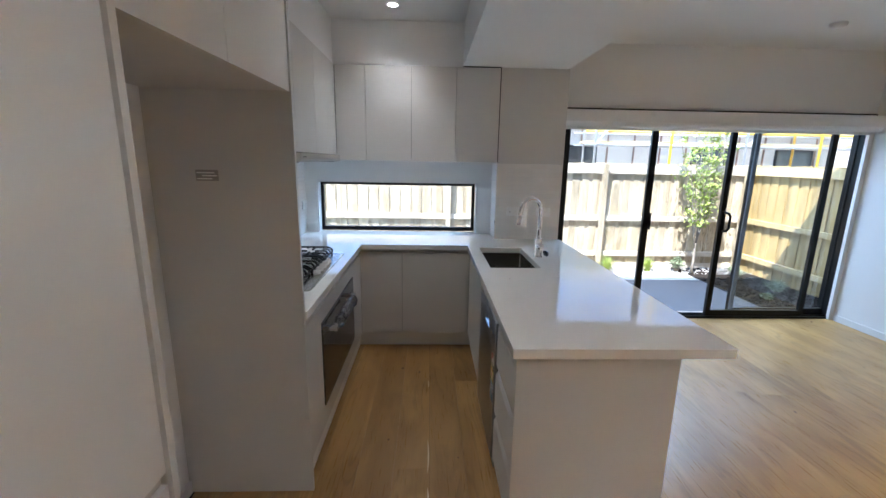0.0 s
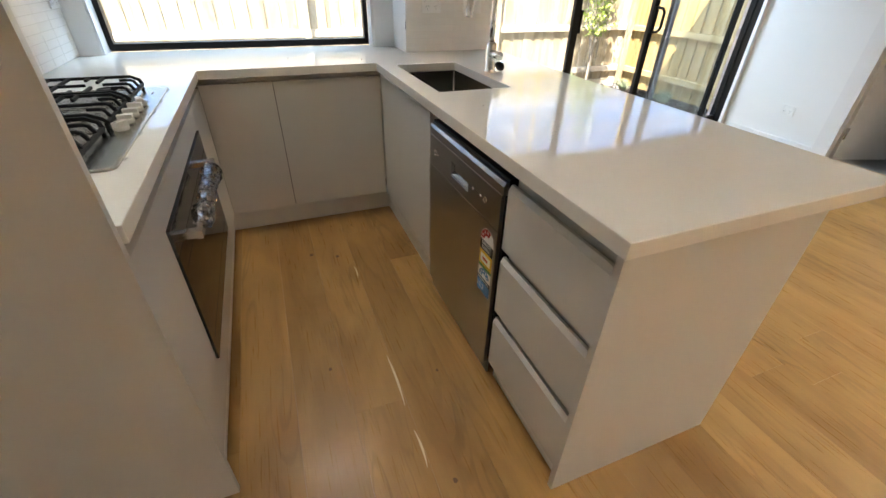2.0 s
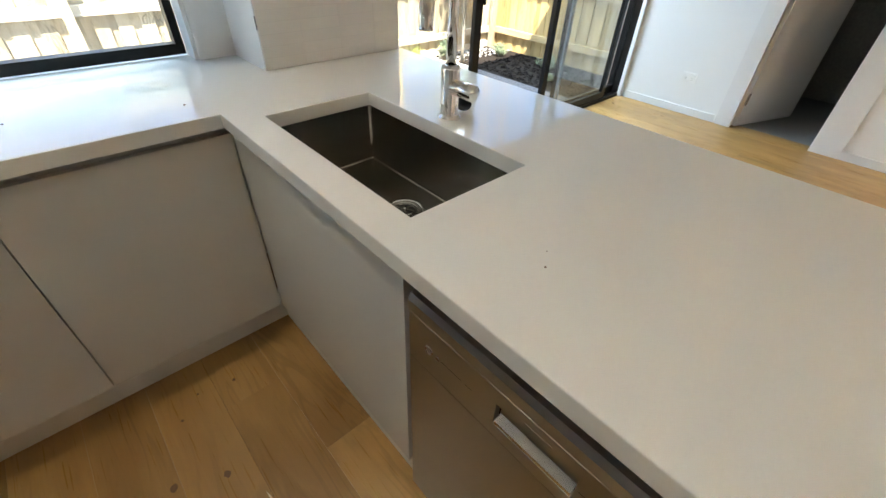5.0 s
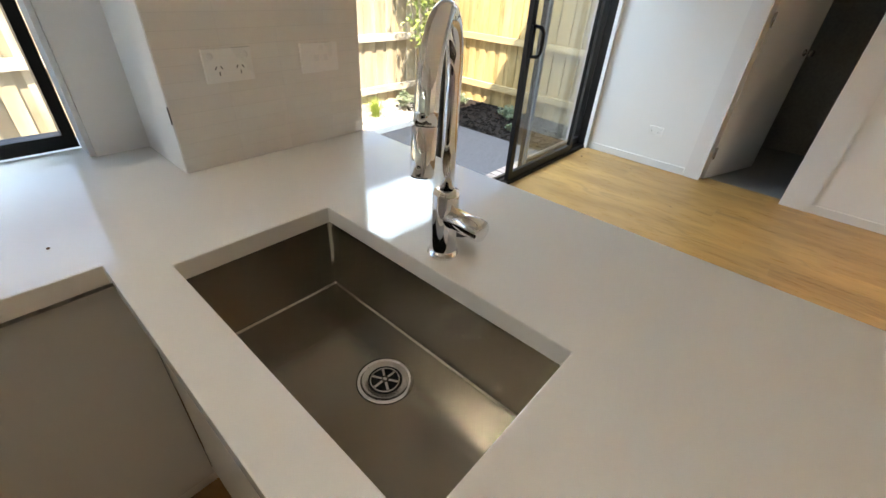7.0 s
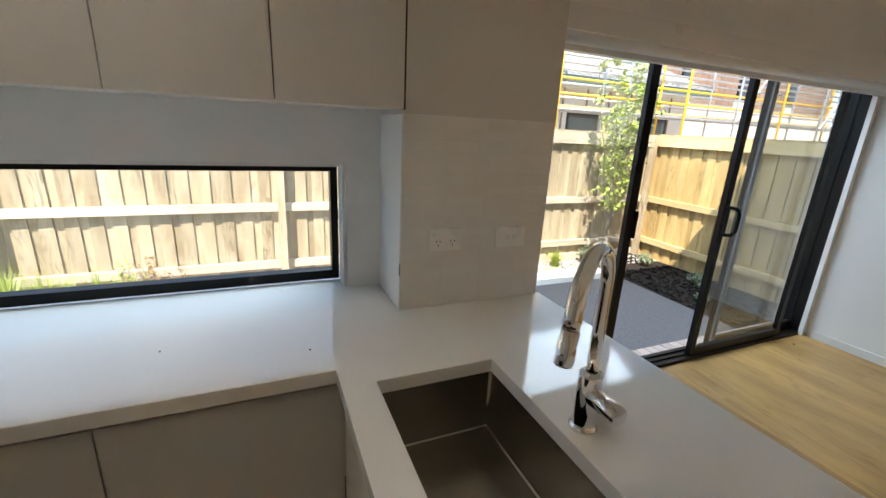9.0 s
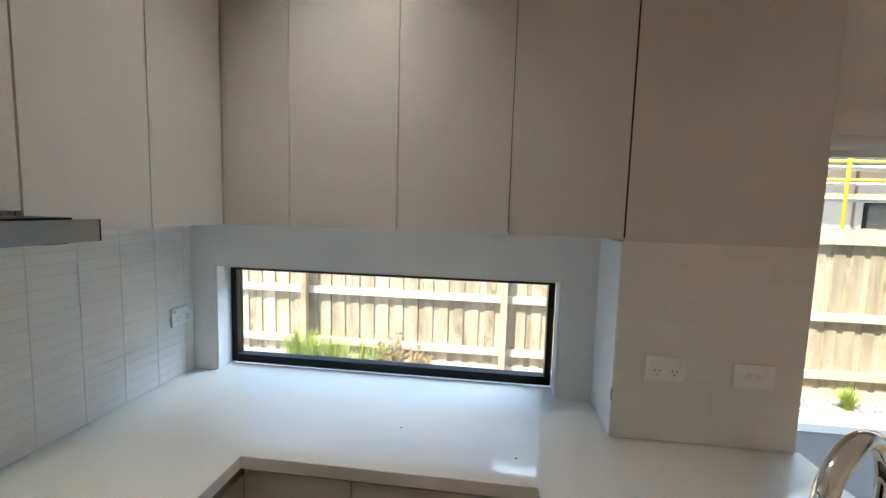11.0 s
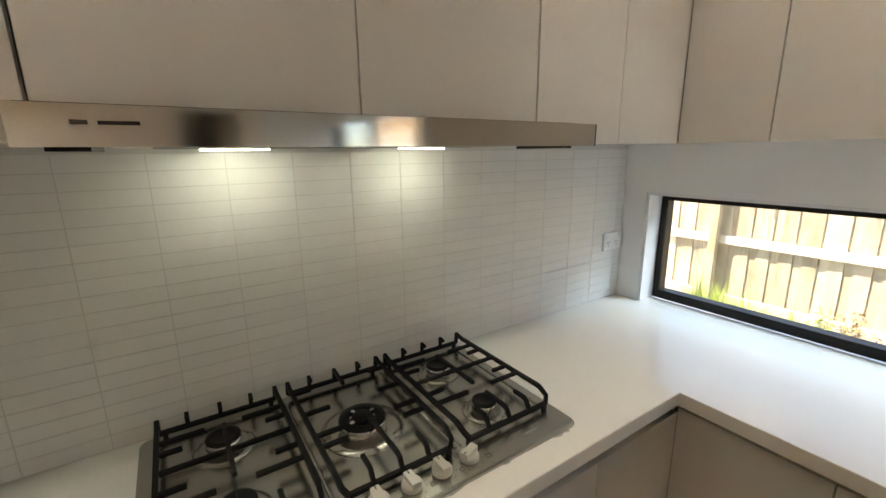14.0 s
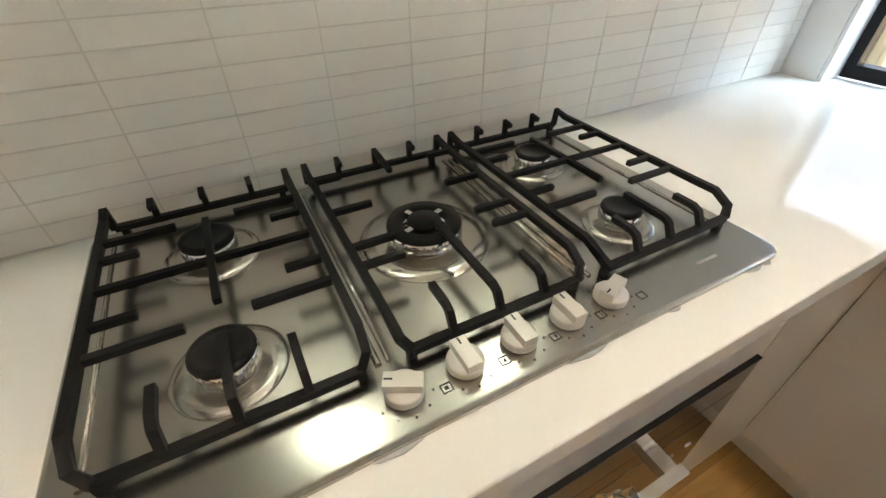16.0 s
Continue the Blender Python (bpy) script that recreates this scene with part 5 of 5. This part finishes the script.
shrub("shrub", -0.62, 6.40, 0.20, 0.46, LEAF_RED, 37, "sparse bronze-leaved shrub outside the strip window")
shrub("grass_tuft", -1.22, 6.40, 0.26, 0.46, LEAF, 38, "green grass tuft outside the strip window", True)
shrub("shrub", -1.05, 6.50, 0.18, 0.44, LEAF, 36, "small green shrub outside the strip window")

# fences
YFN, XFN = 6.86, 5.06
ZT = 1.60
fence = thing("back_fence", (0.5, YFN, ZG), "weathered pine paling fence with rails and posts", "fence")
def paling_mesh(name, along, mat):
    b = boxes((-0.051, 0.051, 0.0, 0.014, -0.02, ZT - ZG - 0.02)) if along == "x" else boxes((0.0, 0.014, -0.051, 0.051, -0.02, ZT - ZG - 0.02))
    return mesh_of(name, bevel(b, 0.0015, 1), mat)
pm = paling_mesh("paling", "x", PINE_OLD)
rnd = random.Random(2)
for i in range(112):
    piece("paling", pm, fence, (-4.3 + i * 0.0835, YFN + (0.014 if i % 2 else 0.0), ZG + rnd.uniform(-0.006, 0.006)), (0, rnd.uniform(-0.006, 0.006), 0))
for z0, z1 in ((0.09, 0.165), (0.67, 0.745)):
    part("rail", rbox(-4.4, XFN, YFN - 0.047, YFN - 0.001, z0, z1, 0.002), RAIL_OLD, fence)
part("top_rail", rbox(-4.4, XFN, YFN - 0.047, YFN - 0.001, 1.42, 1.56, 0.002), RAIL_OLD, fence)
part("plinth_board", rbox(-4.4, XFN, YFN - 0.02, YFN - 0.001, ZG - 0.02, ZG + 0.07, 0.002), RAIL_OLD, fence)
for x in (-4.1, -2.02, 0.19, 2.66, 4.96):
    part("post", rbox(x - 0.034, x + 0.034, YFN - 0.118, YFN - 0.048, ZG - 0.02, 1.57, 0.004), PINE_OLD, fence)
side = thing("side_fence", (XFN, 5.6, ZG), "fresh yellow pine paling fence beside the garden bed", "fence")
pm = paling_mesh("paling", "y", PINE_NEW)
for i in range(29):
    piece("paling", pm, side, (XFN + (0.014 if i % 2 else 0.0), 4.50 + i * 0.0835, ZG + rnd.uniform(-0.005, 0.005)), (rnd.uniform(-0.005, 0.005), 0, 0))
for z0, z1 in ((0.09, 0.165), (0.67, 0.745)):
    part("rail", rbox(XFN - 0.047, XFN - 0.001, 4.44, YFN - 0.05, z0, z1, 0.002), RAIL_NEW, side)
part("top_rail", rbox(XFN - 0.047, XFN - 0.001, 4.44, YFN - 0.05, 1.43, 1.56, 0.002), RAIL_NEW, side)

# brickwork beside and below the sliding door
wallb = structure("wall_brick_return", boxes((4.262, 4.49, 4.422, 4.53, ZG - 0.02, 2.64)), MORTAR, "pale brick return beside the sliding door")
me = mesh_of("brick", rbox(0, 0.226, 0, 0.108, 0, 0.074, 0.004, 1), BRICK)
for i in range(31):
    z = ZG + i * 0.086
    piece("brick", me, wallb, (4.255 if i % 2 else 4.258, 4.426, z))
sillb = structure("wall_brick_sill", boxes((1.0, 4.30, 4.425, 4.508, ZG - 0.02, -0.012)), MORTAR, "brick sill outside the sliding door")
me = mesh_of("brick", rbox(0, 0.074, 0, 0.09, 0, 0.09, 0.004, 1), BRICK)
for i in range(37):
    piece("brick", me, sillb, (1.01 + i * 0.086, 4.428, -0.098))

# ---- beyond the fence ----
house = thing("neighbour_house", (3.0, 10.0, ZG), "cream rendered single-storey house behind the fence", "house")
part("wall", boxes((0.9, 9.5, 10.0, 10.2, ZG - 0.05, 2.62)), RENDERED, house)
for x0, x1, z0, z1 in ((2.9, 3.75, 1.35, 1.98), (6.0, 6.9, 1.35, 1.98), (8.0, 8.9, 1.3, 2.0)):
    w = part("window", rbox(x0, x1, 9.97, 10.0, z0, z1, 0.004), BLACK, house)
    part("pane", boxes((x0 + 0.05, x1 - 0.05, 9.966, 9.9695, z0 + 0.05, z1 - 0.05)), OVENBAND, w)
for i in range(13):
    part("wall_batten", boxes((1.5 + i * 0.62, 1.53 + i * 0.62, 9.975, 9.999, 0.0, 2.5)), CLADDING, house)
part("gutter", rbox(0.6, 9.8, 9.55, 9.68, 2.52, 2.64, 0.02), GUTTER, house)
part("fascia", rbox(0.6, 9.8, 9.681, 9.71, 2.42, 2.60, 0.004), RENDERED, house)
bm = bmesh.new()
n = 46
for i in range(n):
    x0, x1 = 0.6 + i * 0.2, 0.6 + (i + 1) * 0.2
    p = [bm.verts.new(v) for v in ((x0, 9.62, 2.65), (x0 + 0.17, 9.62, 2.65), (x0 + 0.17, 12.4, 3.75), (x0, 12.4, 3.75))]
    bm.faces.new(p)
    q = [bm.verts.new(v) for v in ((x0 + 0.17, 9.62, 2.65), (x0 + 0.185, 9.62, 2.69), (x0 + 0.185, 12.4, 3.79), (x0 + 0.17, 12.4, 3.75))]
    bm.faces.new(q)
    q = [bm.verts.new(v) for v in ((x0 + 0.185, 9.62, 2.69), (x1, 9.62, 2.65), (x1, 12.4, 3.75), (x0 + 0.185, 12.4, 3.79))]
    bm.faces.new(q)
bmesh.ops.solidify(bm, geom=bm.faces[:], thickness=0.01)
part("roof", bm, ROOFTILE, house, "pale ribbed metal roof")

tall = thing("townhouse", (12.0, 15.0, ZG), "brown timber-clad townhouse under construction", "house")
part("wall", boxes((3.5, 26.0, 15.0, 15.3, ZG - 0.05, 4.55)), RENDERED, tall)
cm = mesh_of("cladding_board", rbox(0, 0.36, 0, 0.03, 0, 1.6, 0.004, 1), CLADDING)
for i in range(58):
    if i % 9 in (3, 4):
        continue
    piece("cladding_board", cm, tall, (3.6 + i * 0.385, 14.965, 3.0))
for i in range(6):
    w = part("window", rbox(4.8 + i * 3.46, 5.45 + i * 3.46, 14.94, 14.99, 3.3, 4.3, 0.01), BLACK, tall)
    part("pane", boxes((4.88 + i * 3.46, 5.37 + i * 3.46, 14.93, 14.939, 3.38, 4.22)), OVENBAND, w)

scaf = thing("scaffold", (9.0, 9.0, ZG), "yellow and galvanised steel scaffold behind the fence", "scaffold")
for i in range(9):
    x = 3.2 + i * 1.55
    for y in (8.7, 9.35):
        bm = bmesh.new()
        add_cyl(bm, (x, y, ZG - 0.1), (x, y, 5.2), 0.024, n=10)
        part("standard", bm, YELLOW if (i % 2 == 1) else GALV, scaf)
for z in (1.95, 2.2, 2.45, 2.7, 2.95, 3.4, 3.95):
    for y in (8.7, 9.35):
        bm = bmesh.new()
        add_cyl(bm, (3.0, y + 0.03, z), (16.0, y + 0.03, z), 0.022, n=10)
        part("ledger", bm, YELLOW if z in (2.2, 2.45, 2.95, 3.4) and y < 9 else GALV, scaf)
for i in range(3):
    part("deck_board", rbox(3.1, 15.9, 8.76 + i * 0.2, 8.94 + i * 0.2, 1.985, 2.02, 0.003), RAIL_NEW, scaf)
for i in range(4):
    x = 3.2 + i * 3.1
    bm = bmesh.new()
    add_cyl(bm, (x, 8.66, 1.95), (x + 1.55, 8.66, 3.95), 0.02, n=8)
    part("brace", bm, GALV, scaf)


# ---- splashback tiles ----
TW, TH, GAP = 0.1475, 0.0355, 0.0024
splash = structure("wall_splashback", boxes((XL + 0.0005, XL + 0.0102, 2.0, YK - 0.002, 0.921, 1.5745)), GROUT, "white stacked tile splashback behind the cooktop")
def tile_mesh(w, h, axis):
    if axis == "x":
        b = rbox(0, 0.0055, GAP / 2, w - GAP / 2, GAP / 2, h - GAP / 2, 0.0024, 2)
    else:
        b = rbox(0.0004, w - 0.0004, -0.0055, 0, 0.0004, h - 0.0004, 0.0005, 1)
    return mesh_of("tile", b, TILE)
full = tile_mesh(TW, TH, "x")
y_first = 2.3815 - 3 * TW
cols = []
y = y_first
while y < YK - 0.003:
    a, b = max(y, 2.0005), min(y + TW, YK - 0.003)
    if b - a > 0.01:
        cols.append((a, b, full if b - a > TW - 0.001 else tile_mesh(b - a, TH, "x")))
    y += TW
rnd = random.Random(9)
for k in range(18):
    z = 0.9225 + k * TH
    for a, b, me in cols:
        piece("tile", me, splash, (XL + 0.006, a, z), (0, rnd.uniform(-0.012, 0.012), rnd.uniform(-0.003, 0.003)))
nibs = structure("wall_nib_splashback", boxes((0.4585, 1.0175, 3.7876, 3.7965, 0.9215, 1.5615)), GROUT, "white stacked tiles on the stub wall")
cols = []
x = 0.459
while x < 1.0165:
    b = min(x + TW, 1.0168)
    cols.append((x, b, tile_mesh(b - x, TH, "y")))
    x += TW
for k in range(18):
    for a, b, me in cols:
        piece("tile", me, nibs, (a, 3.7925, 0.9225 + k * TH), (rnd.uniform(-0.003, 0.003), 0, rnd.uniform(-0.002, 0.002)))

# ---- oak floorboards ----
floor = structure("floor", boxes((XL - 0.1, XR + 0.1, YF - 0.1, 4.25, -0.06, 0.004)), DARK, "subfloor below oak boards")
PW, PL = 0.187, 2.1
k = 0
x = -0.095 - PW * 6
starts = random.Random(4)
while x < XR + 0.1:
    x0, x1 = max(x, XL - 0.02), min(x + PW, XR + 0.105)
    if x1 - x0 > 0.02:
        y = 3.337 - PL * 4 if abs(x + 0.095) < 0.01 else 3.337 - PL * 4 + starts.uniform(0.2, PL - 0.2)
        while y < 4.25:
            a, b = max(y, YF - 0.02), min(y + PL, 4.25)
            if b - a > 0.03:
                me = mesh_of("floorboard", rbox(0, x1 - x0 - 0.0006, 0, b - a - 0.0006, 0, 0.008, 0.0014, 2), OAK)
                piece("floorboard", me, floor, (x0, a, 0.004))
            y += PL
    x += PW

def sliver(y0, y1, w):
    ts = [i / 10 for i in range(11)]
    mid = [(-0.104 + 0.003 * math.sin(3 * t) - 0.008 * (t - 0.5) ** 2, y0 + (y1 - y0) * t, w * math.sin(math.pi * (0.03 + 0.94 * t)) + 0.0003) for t in ts]
    return [(x - q, y) for x, y, q in mid] + [(x + q, y) for x, y, q in mid[::-1]]

for y0, y1, w in ((2.09, 2.34, 0.004), (1.85, 1.985, 0.0035), (2.90, 3.0, 0.003), (1.60, 1.74, 0.003)):
    part("joint_filler", prism(sliver(y0, y1, w), lambda p: (*p, 0.0117), lambda p: (*p, 0.0124)), FILLER, floor, "pale filler showing in a board joint")
rnd = random.Random(17)
for x, y, r in ((-0.302, 3.186, 0.011), (-0.172, 3.124, 0.010), (-0.034, 3.437, 0.006), (-0.22, 3.39, 0.005), (-0.15, 3.46, 0.004), (-0.33, 2.35, 0.007), (-0.04, 1.78, 0.008), (0.06, 2.2, 0.006), (1.5, 1.4, 0.012), (2.3, 2.6, 0.010), (2.9, 1.9, 0.012), (3.4, 3.2, 0.009), (1.9, 3.3, 0.008), (1.25, 0.9, 0.009)):
    pts = [(x + r * rnd.uniform(0.7, 1.1) * math.cos(k * math.pi / 6), y + 1.25 * r * rnd.uniform(0.7, 1.1) * math.sin(k * math.pi / 6)) for k in range(12)]
    part("knot", prism(pts, lambda p: (*p, 0.0117), lambda p: (*p, 0.01225)), KNOTWOOD, floor, "dark brown knot in a board")
